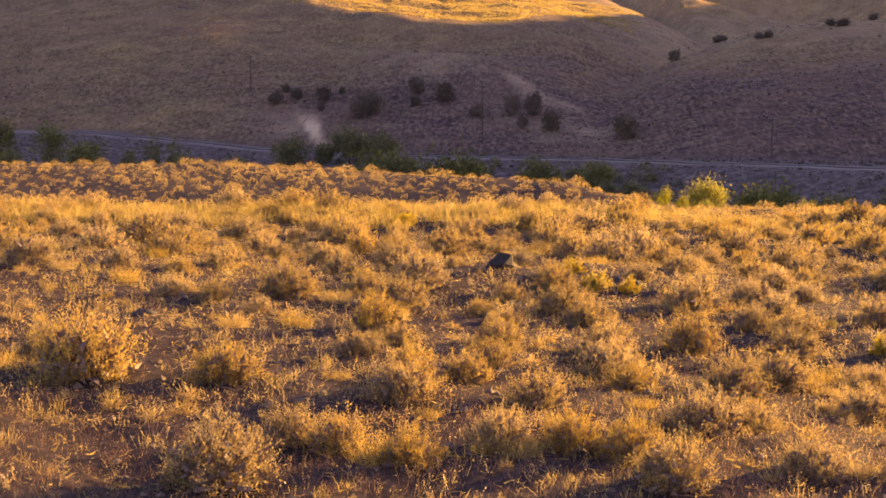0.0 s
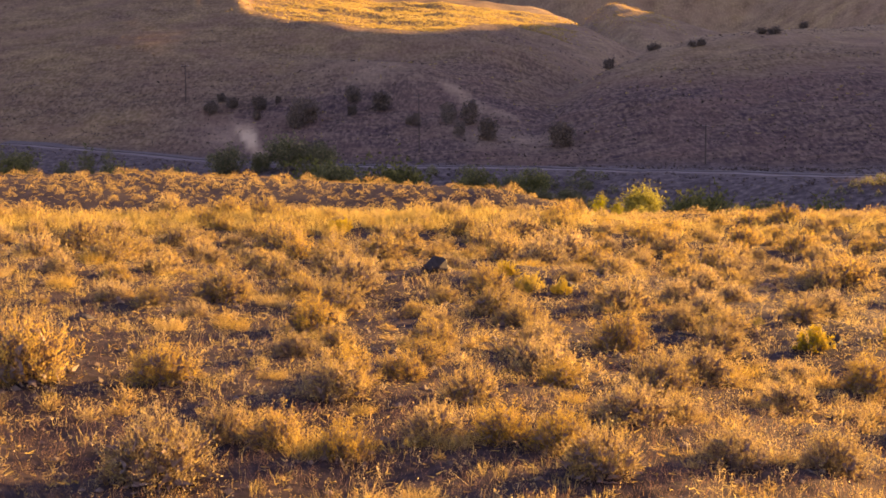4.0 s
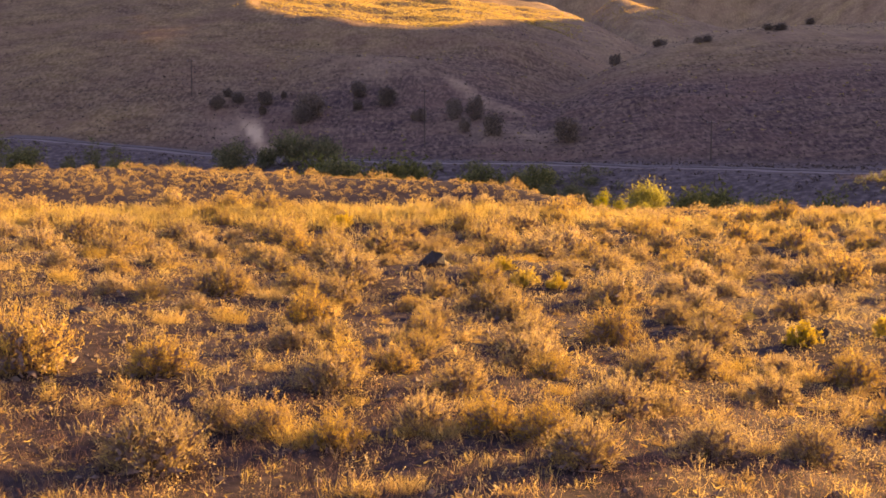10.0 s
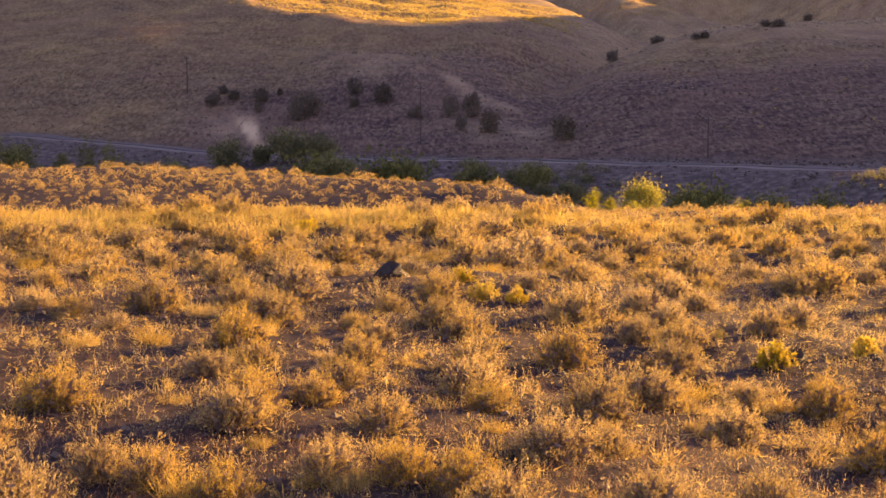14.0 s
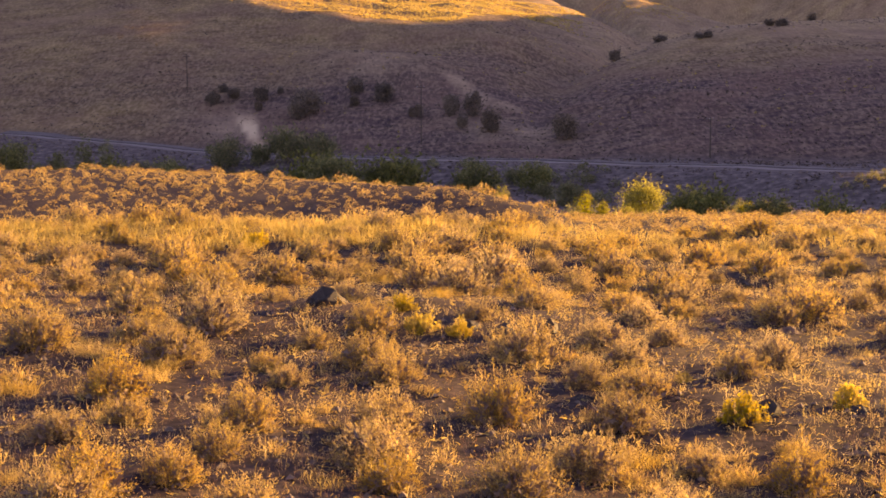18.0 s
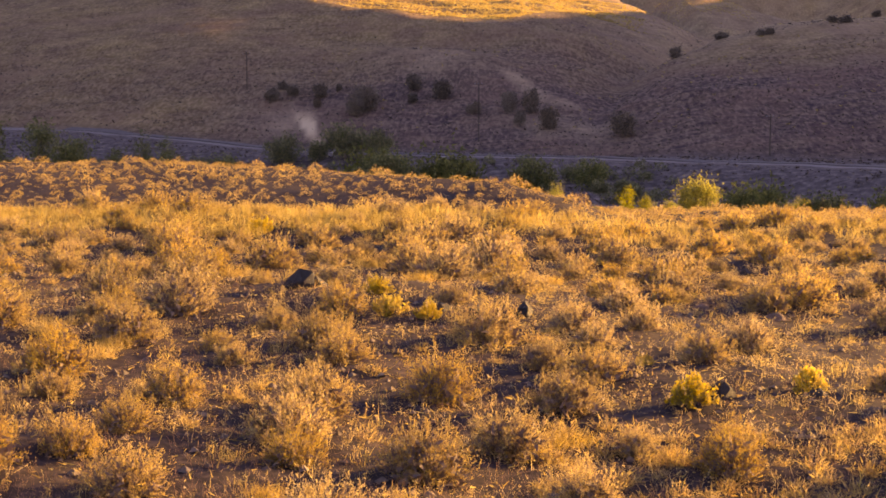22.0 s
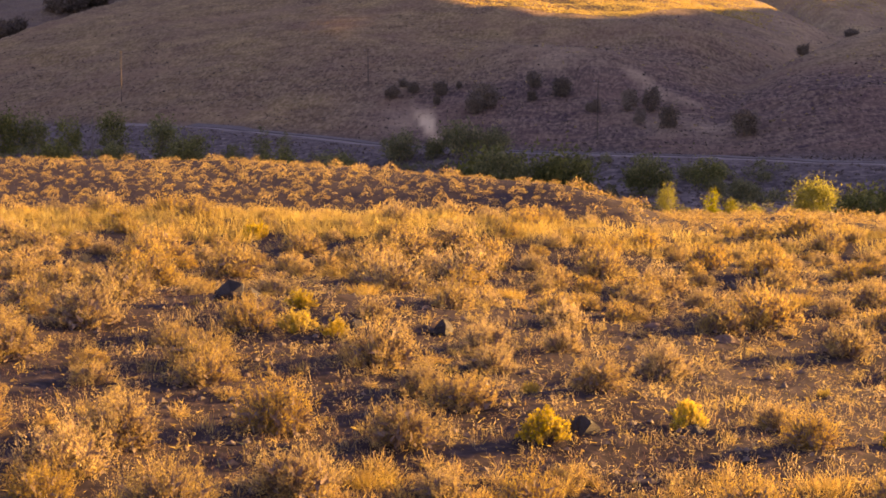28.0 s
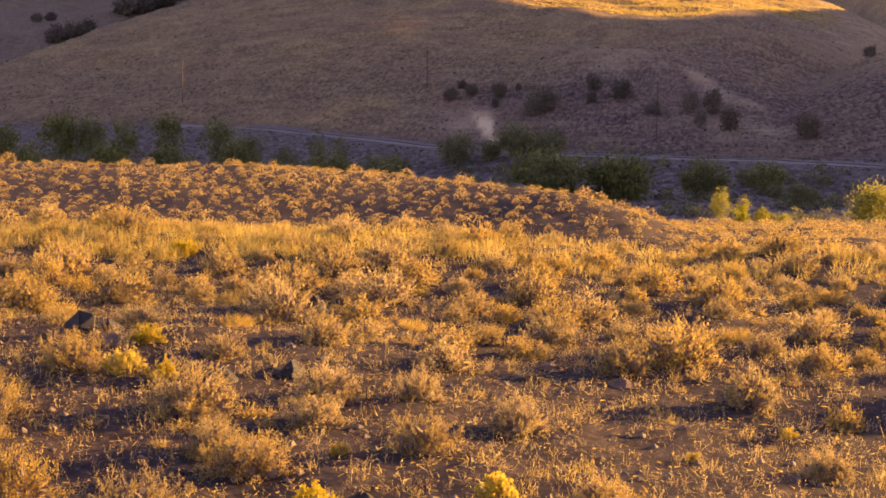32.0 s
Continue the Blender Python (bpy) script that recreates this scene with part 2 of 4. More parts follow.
def land(x, y):
    """Height of the ground, with how far it counts as hill, sage and bare clay."""
    x, y = np.asarray(x, float), np.asarray(y, float)
    d, az = np.hypot(x, y), np.arctan2(x, y)
    # bench under the camera, slightly higher on one side
    z = (0.2 - 0.045 * np.clip(x, -8, 11)) * (1 - step(20, 36, y)) - 0.05 * step(20, 36, y)
    z = z + 0.17 * np.exp(-(((x - 2.3) / 3.0) ** 2) - ((y - 22.4) / 1.6) ** 2) + 0.10 * waves(x, y, 9.0, 3) + 0.035 * waves(x, y, 1.3, 4)
    z = z + 0.33 * step(27, 35, y) * step(9.5, 3, x)
    # a farther shelf beyond a shallow dip
    z = z - (1.35 + 0.33 * step(9.5, 3, x)) * step(35, 44, y) * step(14, 8, x) + 0.94 * step(47, 76, y) * step(14, 4, x) + 0.5 * np.exp(-(((x - 6.5) / 4) ** 2) - ((y - 54) / 7) ** 2) + 0.42 * np.exp(-(((x - 3.5) / 4.5) ** 2) - ((y - 60) / 8) ** 2) + 0.2 * np.exp(-(((x + 1) / 7) ** 2) - ((y - 64) / 7) ** 2)
    rim = np.interp(x, [-300, -60, -10, -2, 4.5, 9, 13, 40, 300], [90, 84, 79, 69, 59, 47, 37, 35, 38]) + 1.0 * waves(x, y, 14.0, 8)
    floor_z = -9.5 + 4.5 * step(20, 110, -x) + 0.3 * waves(x, y, 40.0, 5)
    floor_z = floor_z - (7.5 - 2.5 * step(20, 110, -x)) * step(90, 130, y) * step(-8, -50, y - road_line(x))
    out = np.clip(y - rim, 0, 80)
    gentle = 4 + 40 * step(4, 11, x)
    z = np.maximum(z - 0.07 * np.clip(out, 0, gentle) - 0.34 * np.clip(out - gentle, 0, 80), floor_z)
    z = np.where(y > rim + 80, floor_z, z)
    # hills: a steeper bank, then a long even slope
    s = y - hill_base(x) + 1.5 * waves(x, y, 90.0, 11, 3)
    cap = 153 + 450 * np.clip(0.0 - az, 0, 1) + 4000 * np.clip(-0.09 - az, 0, 1) + 250 * np.clip(az - 0.12, 0, 1) + 8 * waves(x, y, 60.0, 21, 3)
    up = 0.29 * np.clip(s, 0, 46) + (0.265 - 0.04 * step(30, 90, x) - 0.04 * step(100, 170, x)) * np.clip(s - 46, 0, cap - 46)
    up = up + (0.12 - 0.05 * step(90, 140, x)) * np.clip(s - cap, 0, 400) + 0.03 * np.clip(s - cap - 400, 0, 900)
    up = up - 0.075 * np.clip(x, -120, 200) * step(0, 180, s - cap) * step(180, 110, x)
    even = 1 - 0.95 * np.exp(-(((x + 84) / 48) ** 2) - ((y - 512) / 45) ** 2)
    up = up + 0.5 * waves(x, y, 130.0, 12, 3) * step(20, 120, s) * even
    # rounded bluff above the bank
    up = up + 4.5 * np.exp(-((x + 2) / 24) ** 2 - ((s - 92) / 20) ** 2) - 2.0 * np.exp(-((x + 2) / 30) ** 2 - ((s - 128) / 16) ** 2)
    up = up + 2.0 * np.exp(-((s - 60) / 8) ** 2) * step(44, 54, x) * step(100, 72, x)
    # ravine between the two hills
    axis = np.interp(y, [330, 382, 455, 530, 600, 900], [38, 44, 59, 90, 130, 290])
    wide = 20 + 0.05 * np.clip(y - 350, 0, 500)
    deep = np.clip(0.1 * (y - 325), 0, 24)
    up = up - deep * np.exp(0.22 - np.sqrt(((x - axis) / wide) ** 2 + 0.012))
    # shoulder of the main hill: beyond its crest it falls away
    crest = 53 + (az + 0.457) / 0.124 * 117
    over = np.clip(s - crest, 0, None) * step(-0.26, -0.33, az)
    up = up - 0.5 * over
    # small gullies
    up = up - 0.5 * np.abs(waves(x * 1.0, y * 0.25, 34.0, 13, 2)) * step(25, 90, s) * even - 0.9 * np.abs(waves(x, y * 0.3, 19.0, 14, 2)) * step(4, 30, s) * step(110, 60, s)
    main = np.where(s > 0, floor_z + np.maximum(up, -4), z)
    far = -14 + 0.19 * np.clip(d - 760, 0, 1100) + 9 * waves(x, y, 210.0, 15, 3) * step(760, 1000, d)
    far = np.where(y > 60, far, -50)
    # high unseen ridge off to the sunny side, added to shade valley and hills
    along = x * math.sin(SUN_AZ) + y * math.cos(SUN_AZ)
    across = -x * math.cos(SUN_AZ) + y * math.sin(SUN_AZ)
    # crest heights set where its shadow ends; the dip lets sun onto the cottonwoods
    crown = np.interp(across, [-400, -60, 0, 112, 119, 163, 168, 215, 330, 402, 418, 440, 480, 520, 600, 670, 760, 900], [60, 122, 126, 126, 84, 84, 128, 140, 140, 131, 122, 118, 115, 110, 99, 88, 185, 200])
    shade_ridge = crown - 0.0045 * (along - 830) ** 2
    shade_ridge = np.where(np.abs(along - 830) < 190, shade_ridge, -50)
    # spur that comes down behind the ravine
    nose = np.interp(x, [64, 106, 121, 132, 146, 164, 186, 200, 250], [0, 34, 60, 67, 63.3, 57.2, 50.2, 40.5, 0]) + 1.2 * waves(x, y, 35.0, 18, 3)
    nose = np.where((x > 20) & (x < 250) & (y > 600), nose - 0.3 * np.sqrt((y - 890 + 0.6 * x) ** 2 + 40), -50)
    far = np.maximum(far, nose)
    z2 = np.maximum(np.maximum(main, far), shade_ridge)
    hill = step(-6, 10, s) * 1.0
    hill = np.maximum(hill, step(40, 70, y - rim) * 0.8)
    hill = np.maximum(hill, ((far > main) | (shade_ridge > main)) * 1.0)
    # sagebrush tone, weighted to deepen the shade of the lower slopes as well
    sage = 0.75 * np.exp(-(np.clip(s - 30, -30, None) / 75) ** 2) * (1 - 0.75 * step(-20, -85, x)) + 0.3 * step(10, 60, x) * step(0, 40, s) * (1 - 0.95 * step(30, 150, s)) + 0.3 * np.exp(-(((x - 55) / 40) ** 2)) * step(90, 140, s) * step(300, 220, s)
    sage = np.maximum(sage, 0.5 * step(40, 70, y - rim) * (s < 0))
    # darker floor tone, also laid on the far left slope to deepen its shade
    valley = np.maximum(step(30, 60, y - rim) * step(8, -6, s), np.maximum(step(-5, 8, far - main), step(-5, 8, shade_ridge - main)) * (0.45 * step(-0.2, -0.3, az)))
    blot = waves(x, y, 22.0, 17, 3)
    # clay patches; the last term pales the upper right slope for light it lacks
    bare = 0.42 * step(1.8, 0.2, np.abs(x - 31.5 + 0.5 * (s - 62)) / (2.4 + 0.12 * np.abs(s - 84))) * step(54, 62, s) * step(90, 80, s) + 0.3 * np.exp(-((x - 34) / 13) ** 2 - ((s - 32) / 14) ** 2) + 0.3 * np.exp(-((x + 44) / 10) ** 2 - ((s - 24) / 12) ** 2) + 0.22 * np.exp(-((x + 4) / 16) ** 2 - ((s - 86) / 14) ** 2) + 0.2 * step(50, 95, x) * step(110, 190, s)
    streak = 1.25 * step(1.3, 0.6, np.abs(x + 32.0 + 0.24 * (s - 6) + 0.5 * blot) / (0.9 + 0.055 * np.clip(s, 0, 60))) * step(44, 20, s + 5 * blot) * (s > -12)
    bare = np.clip(bare * (1.0 + 0.6 * blot) + streak, 0, 1)
    return z2, hill, np.clip(sage, 0, 1), bare, valley


def height(x, y):
    return float(land(x, y)[0])


def build_ground():
    fan = np.concatenate([np.arange(-180, -33, 3.0), np.arange(-33, 42, 0.21), np.arange(42, 180, 3.0)])
    rings = [0.0, 0.6]
    while rings[-1] < 2600:
        rings.append(rings[-1] * 1.0135 + 0.03)
    rings = np.array(rings)
    rings = np.concatenate([rings[rings < 326], np.arange(326, 470, 1.6), rings[rings > 470]])
    a, r = np.meshgrid(np.radians(fan), rings)
    x, y = 3.0 + r * np.sin(a), r * np.cos(a) - 2.0
    z, hill, sage, bare, valley = land(x, y)
    n, m = len(fan), len(rings)
    i = np.arange(n * (m - 1)).reshape(m - 1, n)
    j = np.roll(i, -1, axis=1)
    quads = np.stack([i, j, j + n, i + n], -1).reshape(-1, 4)
    me = mesh_of("ground", np.stack([x, y, z], -1).reshape(-1, 3), quads, GROUND, True)
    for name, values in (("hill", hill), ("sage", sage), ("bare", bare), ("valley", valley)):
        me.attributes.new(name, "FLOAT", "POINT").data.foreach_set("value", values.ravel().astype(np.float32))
    return tagged(new("ground", me), "stony desert bench, valley and dry grassy hills in evening light", "ground", kind="structure")


ground = build_ground()

# ---- plant, stone and wood materials ----
SAGE = leaf_material("dry_sage_leaf", [(0.0, (0.235, 0.16, 0.1)), (0.5, (0.36, 0.254, 0.095)), (1.0, (0.58, 0.436, 0.1))], 0.4, True, 0.86)
SAGE_FAR = leaf_material("dry_sage_leaf_far", [(0.0, (0.19, 0.126, 0.088)), (0.5, (0.36, 0.245, 0.09)), (1.0, (0.66, 0.49, 0.105))], 0.4, False, 0.8)
STRAW = leaf_material("dry_straw", [(0.0, (0.304, 0.197, 0.0595)), (0.5, (0.437, 0.315, 0.0935)), (1.0, (0.57, 0.432, 0.145))], 0.5)
STRAW_FAR = leaf_material("dry_straw_far", [(0.0, (0.3, 0.205, 0.063)), (0.5, (0.44, 0.335, 0.099)), (1.0, (0.57, 0.455, 0.149))], 0.5, False)
CHEAT = leaf_material("red_brown_dead_grass", [(0.0, (0.13, 0.075, 0.06)), (0.6, (0.24, 0.145, 0.1)), (1.0, (0.42, 0.28, 0.14))], 0.4, False)
SEED = leaf_material("pale_seed_head", [(0.0, (0.36, 0.255, 0.1)), (0.7, (0.6, 0.45, 0.17)), (1.0, (0.76, 0.64, 0.34))], 0.5, False)
FLOWER = leaf_material("yellow_flower", [(0.0, (0.5, 0.37, 0.025)), (1.0, (0.68, 0.53, 0.06))], 0.45)
RABBIT = leaf_material("rabbitbrush_leaf", [(0.0, (0.27, 0.21, 0.045)), (1.0, (0.48, 0.37, 0.08))], 0.45)
WILLOW = leaf_material("willow_leaf", [(0.0, (0.085, 0.098, 0.037)), (0.6, (0.155, 0.165, 0.055)), (1.0, (0.25, 0.24, 0.08))], 0.5)
WILLOW_LOW = leaf_material("low_willow_leaf", [(0.0, (0.095, 0.105, 0.055)), (0.6, (0.165, 0.168, 0.078)), (1.0, (0.26, 0.24, 0.11))], 0.4, False)
AUTUMN = leaf_material("yellowing_leaf", [(0.0, (0.16, 0.165, 0.017)), (1.0, (0.36, 0.335, 0.03))], 0.5)
# juniper colour is lightened to include the haze of distance
JUNIPER = leaf_material("juniper_scale_leaf", [(0.0, (0.095, 0.08, 0.07)), (1.0, (0.215, 0.178, 0.13))], 0.2)
SCRUB = leaf_material("hill_scrub_leaf", [(0.0, (0.05, 0.04, 0.036)), (0.6, (0.1, 0.078, 0.064)), (1.0, (0.24, 0.185, 0.125))], 0.25, False)
TWIG = solid_material("grey_twig_bark", [(0.3, (0.11, 0.078, 0.068)), (0.7, (0.22, 0.16, 0.125))], 6.0)
BARK = solid_material("tree_bark", [(0.3, (0.10, 0.08, 0.06)), (0.7, (0.24, 0.2, 0.16))], 2.0)
BASALT = solid_material("dark_basalt", [(0.3, (0.014, 0.012, 0.012)), (0.55, (0.028, 0.024, 0.023)), (0.75, (0.055, 0.045, 0.04))], 5.0, 0.8, 0.6)
REDROCK = solid_material("rusty_stone", [(0.3, (0.08, 0.05, 0.038)), (0.7, (0.2, 0.12, 0.08))], 5.0, 0.85, 0.6)
PEBBLE = solid_material("pebble", [(0.3, (0.05, 0.038, 0.032)), (0.7, (0.2, 0.15, 0.11))], 3.0)
POLE = solid_material("weathered_pole_wood", [(0.3, (0.035, 0.027, 0.022)), (0.7, (0.10, 0.075, 0.055))], 1.5)
GLASS_GREY = solid_material("grey_porcelain", [(0.3, (0.2, 0.2, 0.2)), (0.7, (0.35, 0.35, 0.34))], 8.0, 0.3, 0.05)
ROADBED = solid_material("pale_gravel_road", [(0.3, (0.12, 0.1, 0.093)), (0.7, (0.175, 0.147, 0.135))], 0.3, 0.95, 0.2)
BALLAST = solid_material("grey_ballast", [(0.3, (0.063, 0.0525, 0.0504)), (0.7, (0.112, 0.0945, 0.09))], 0.4, 0.95, 0.4)


# ---- plants ----
def unit(v):
    return v / np.maximum(np.linalg.norm(v, axis=-1, keepdims=True), 1e-9)


def blades(root, way, length, width, rng):
    """One thin triangle for each leaf or stalk."""
    side = unit(np.cross(way, unit(rng.normal(size=way.shape)))) * (width / 2)[:, None]
    tip = root + way * length[:, None]
    verts = np.stack([root - side, root + side, tip], 1).reshape(-1, 3)
    return verts, np.arange(len(verts)).reshape(-1, 3)


def joined(pieces):
    verts, tris, n = [], [], 0
    for v, t in pieces:
        verts.append(v)
        tris.append(t + n)
        n += len(v)
    return np.concatenate(verts), np.concatenate(tris)


def branch_lines(rng, count, spread, tall, wide, bend=0.35):
    """Curved branches from one root: arrays of points along each."""
    az = rng.uniform(0, 2 * np.pi, count)
    lean = np.arccos(1 - (1 - math.cos(spread)) * rng.uniform(0, 1, count) ** 1.1)
    out = np.stack([np.cos(az) * np.sin(lean), np.sin(az) * np.sin(lean), np.cos(lean)], -1)
    reach = rng.uniform(0.72, 1.1, count) * (1 + 0.13 * np.sin(3 * az + rng.uniform(0, 6)))
    tip = out * np.array([wide / 2, wide / 2, tall]) * reach[:, None]
    tip[:, 2] = np.maximum(tip[:, 2], 0.1 * tall)
    u = np.linspace(0, 1, 5)[None, :, None]
    foot = tip * (0.38, 0.38, 0)
    line = foot[:, None] * (1 - u) + tip[:, None] * u
    line[:, :, 2] = tip[:, None, 2] * ((1 - bend) * u[..., 0] + bend * u[..., 0] ** 2.2)
    line[:, :, :2] += rng.normal(0, 0.02 * wide, (count, 5, 2)) * u
    return line


def stem_tubes(lines, thick):
    """Three-sided tapering stems along the lines."""
    count, n, _ = lines.shape
    ang = np.radians([0, 120, 240])
    ring = np.stack([np.cos(ang), np.sin(ang), 0 * ang], -1)
    taper = thick * (1 - 0.8 * np.linspace(0, 1, n))
    verts = (lines[:, :, None] + ring[None, None] * taper[None, :, None, None]).reshape(-1, 3)
    tris = []
    base = (np.arange(count) * n * 3)[:, None]
    for s in range(n - 1):
        for k in range(3):
            a, b = s * 3 + k, s * 3 + (k + 1) % 3
            tris.append(np.concatenate([base + a, base + b, base + b + 3], 1))
            tris.append(np.concatenate([base + a, base + b + 3, base + a + 3], 1))
    return verts, np.concatenate(tris)


def leaf_cloud(lines, per, rng, length, width, start=0.4, spray=0.75, lift=0.35):
    """Leaves along the outer part of every branch."""
    count, n, _ = lines.shape
    b = np.repeat(np.arange(count), per)
    u = start + (1 - start) * rng.uniform(0, 1, len(b)) ** 0.7
    seg = np.minimum((u * (n - 1)).astype(int), n - 2)
    f = (u * (n - 1) - seg)[:, None]
    p0, p1 = lines[b, seg], lines[b, seg + 1]
    root = p0 * (1 - f) + p1 * f + rng.normal(0, 0.012, (len(b), 3))
    way = unit(unit(p1 - p0) + rng.normal(0, spray, (len(b), 3)) + np.array([0, 0, lift]))
    return blades(root, way, length * rng.uniform(0.6, 1.4, len(b)), width * rng.uniform(0.7, 1.3, len(b)), rng)


def sage_parts(seed, sprays=96, per=62, leaf=0.027, wide_leaf=0.0115, tall=0.6, twigs=330, stalks=26):
    """A sagebrush one metre across: woody stems under a soft uneven dome of feathery sprays, with thin seed stalks above."""
    rng = np.random.default_rng(seed)
    lines = branch_lines(rng, 24, radians(80), tall * 0.85, 0.8, 0.15)
    az = np.arange(sprays) * 2.39996 + rng.normal(0, 0.25, sprays)
    rise = np.clip(np.linspace(0.0, 1.0, sprays) ** 0.8 + rng.normal(0, 0.05, sprays), 0.0, 0.99)
    out = np.stack([np.cos(az) * np.sqrt(1 - rise**2), np.sin(az) * np.sqrt(1 - rise**2), rise], -1)
    lobes = 1 + 0.14 * np.sin(2 * az + rng.uniform(0, 6)) + 0.1 * np.sin(5 * az + 4 * rise + rng.uniform(0, 6))
    tip = out * np.array([0.48, 0.48, tall * 0.95]) * (lobes * rng.uniform(0.72, 1.08, sprays))[:, None]
    tip[:, 2] = np.maximum(tip[:, 2], 0.05)
    root = tip * rng.uniform(0.3, 0.6, (sprays, 1)) * (1, 1, 0.75)
    n = sprays * per
    pick = np.repeat(np.arange(sprays), per)
    u = rng.uniform(0, 1, n)[:, None] ** 0.75
    axis = unit(tip - root + (0, 0, 0.12))[pick]
    at = root[pick] * (1 - u) + tip[pick] * u + np.array([0, 0, 0.05]) * u * u + rng.normal(0, 0.046, (n, 3)) * (1.15 - 0.7 * u)
    at[:, 2] = np.maximum(at[:, 2], 0.015)
    foliage = blades(at, unit(axis * 0.9 + rng.normal(0, 0.55, (n, 3)) + (0, 0, 0.25)), leaf * rng.uniform(0.6, 1.5, n), wide_leaf * rng.uniform(0.6, 1.3, n), rng)
    # seed stalks that stand out of the dome, each with a few husks
    top = rng.choice(np.flatnonzero(rise > 0.3), stalks)
    reach = rng.uniform(0.06, 0.17, stalks)
    way = unit(unit(tip[top]) * 0.6 + rng.normal(0, 0.16, (stalks, 3)) + (0, 0, 1))
    foot = tip[top] * 0.9
    spikes = blades(foot, way, reach, np.full(stalks, 0.008), rng)
    husk = foot[:, None] + way[:, None] * (reach[:, None] * rng.uniform(0.35, 1.0, (stalks, 9)))[..., None] + rng.normal(0, 0.008, (stalks, 9, 3))
    husk = husk.reshape(-1, 3)
    husks = blades(husk, unit(rng.normal(0, 0.5, husk.shape) + (0, 0, 0.8)), rng.uniform(0.018, 0.04, len(husk)), np.full(len(husk), 0.01), rng)
    # wide twig-coloured blades hidden inside, added to block sun and darken the shaded side
    base = unit(rng.normal(0, 1, (twigs, 3)))
    base[:, 2] = np.abs(base[:, 2])
    base = base * np.array([0.36, 0.36, tall * 0.68]) * rng.uniform(0.1, 1.0, (twigs, 1)) ** 0.5
    shade_core = blades(base, unit(base + rng.normal(0, 0.25, base.shape)), rng.uniform(0.07, 0.16, twigs), rng.uniform(0.03, 0.075, twigs), rng)
    return joined([stem_tubes(lines[:, ::2], 0.011), shade_core]), joined([foliage, spikes, husks])


def cushion(seed, count=110, tall=0.62, size=1.0):
    """A small dense bush as a round cushion of leaf sprigs."""
    r = np.random.default_rng(seed)
    out = unit(r.normal(0, 1, (count, 3)))
    out[:, 2] = np.abs(out[:, 2])
    az = np.arctan2(out[:, 1], out[:, 0])
    reach = r.uniform(0.55, 1.0, count) ** 0.5 * (1 + 0.16 * np.sin(2 * az + r.uniform(0, 6)) + 0.1 * np.sin(5 * az + r.uniform(0, 6)))
    root = out * np.array([0.42, 0.42, tall * 0.85]) * reach[:, None]
    way = unit(out + r.normal(0, 0.8, out.shape) + (0, 0, 0.2))
    return blades(root, way, size * r.uniform(0.07, 0.18, count), size * r.uniform(0.045, 0.1, count), r)


def tuft_parts(seed, count=420, tall=0.55, wide=1.2, thick=0.0068):
    """Bunchgrass: fine straw fanning out of one crown, with loose seed tops."""
    rng = np.random.default_rng(seed)
    az = rng.uniform(0, 2 * np.pi, count)
    r = 0.3 * wide * np.sqrt(rng.uniform(0, 1, count))
    root = np.stack([r * np.cos(az), r * np.sin(az), np.zeros(count)], -1)
    way = unit(np.stack([np.cos(az), np.sin(az), 0 * az], -1) * rng.uniform(0.0, 0.25, count)[:, None] + rng.normal(0, 0.21, (count, 3)) + (0, 0, 1))
    long = tall * rng.uniform(0.3, 1.2, count)
    low = blades(root, way, long * 0.62, np.full(count, thick), rng)
    top = blades(root + way * (long * 0.5)[:, None], unit(way + 0.25 * way * (1, 1, 0) + rng.normal(0, 0.08, way.shape)), long * 0.55, np.full(count, thick * 1.2), rng)
    return joined([low, top])


def grounded(x, y):
    return land(np.asarray(x), np.asarray(y))[0]


def scatter_on(shapes, x, y, wide, tall, rng, sink=0.03):
    verts, tris, n = [], [], 0
    z = grounded(x, y) - sink
    pick, turn = rng.integers(0, len(shapes), len(x)), rng.uniform(0, 2 * np.pi, len(x))
    for k, (v, t) in enumerate(shapes):
        i = np.flatnonzero(pick == k)
        if not len(i):
            continue
        c, s = np.cos(turn[i])[:, None], np.sin(turn[i])[:, None]
        w, h = wide[i][:, None], tall[i][:, None]
        p = np.stack([(v[:, 0] * c - v[:, 1] * s) * w + x[i][:, None], (v[:, 0] * s + v[:, 1] * c) * w + y[i][:, None], v[:, 2] * h + z[i][:, None]], -1)
        verts.append(p.reshape(-1, 3))
        tris.append((t[None] + (np.arange(len(i)) * len(v))[:, None, None] + n).reshape(-1, t.shape[1]))
        n += len(i) * len(v)
    return np.concatenate(verts), np.concatenate(tris)


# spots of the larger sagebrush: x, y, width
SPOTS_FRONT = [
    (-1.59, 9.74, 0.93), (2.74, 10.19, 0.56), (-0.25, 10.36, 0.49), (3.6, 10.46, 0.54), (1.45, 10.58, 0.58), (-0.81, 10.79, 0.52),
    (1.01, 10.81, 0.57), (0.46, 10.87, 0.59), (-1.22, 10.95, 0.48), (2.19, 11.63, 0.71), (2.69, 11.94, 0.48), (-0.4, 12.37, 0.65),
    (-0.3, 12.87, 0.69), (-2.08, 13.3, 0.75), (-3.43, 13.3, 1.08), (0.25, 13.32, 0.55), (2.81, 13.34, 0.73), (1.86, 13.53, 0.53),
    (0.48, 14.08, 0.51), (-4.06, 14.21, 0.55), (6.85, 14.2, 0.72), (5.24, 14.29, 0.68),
]
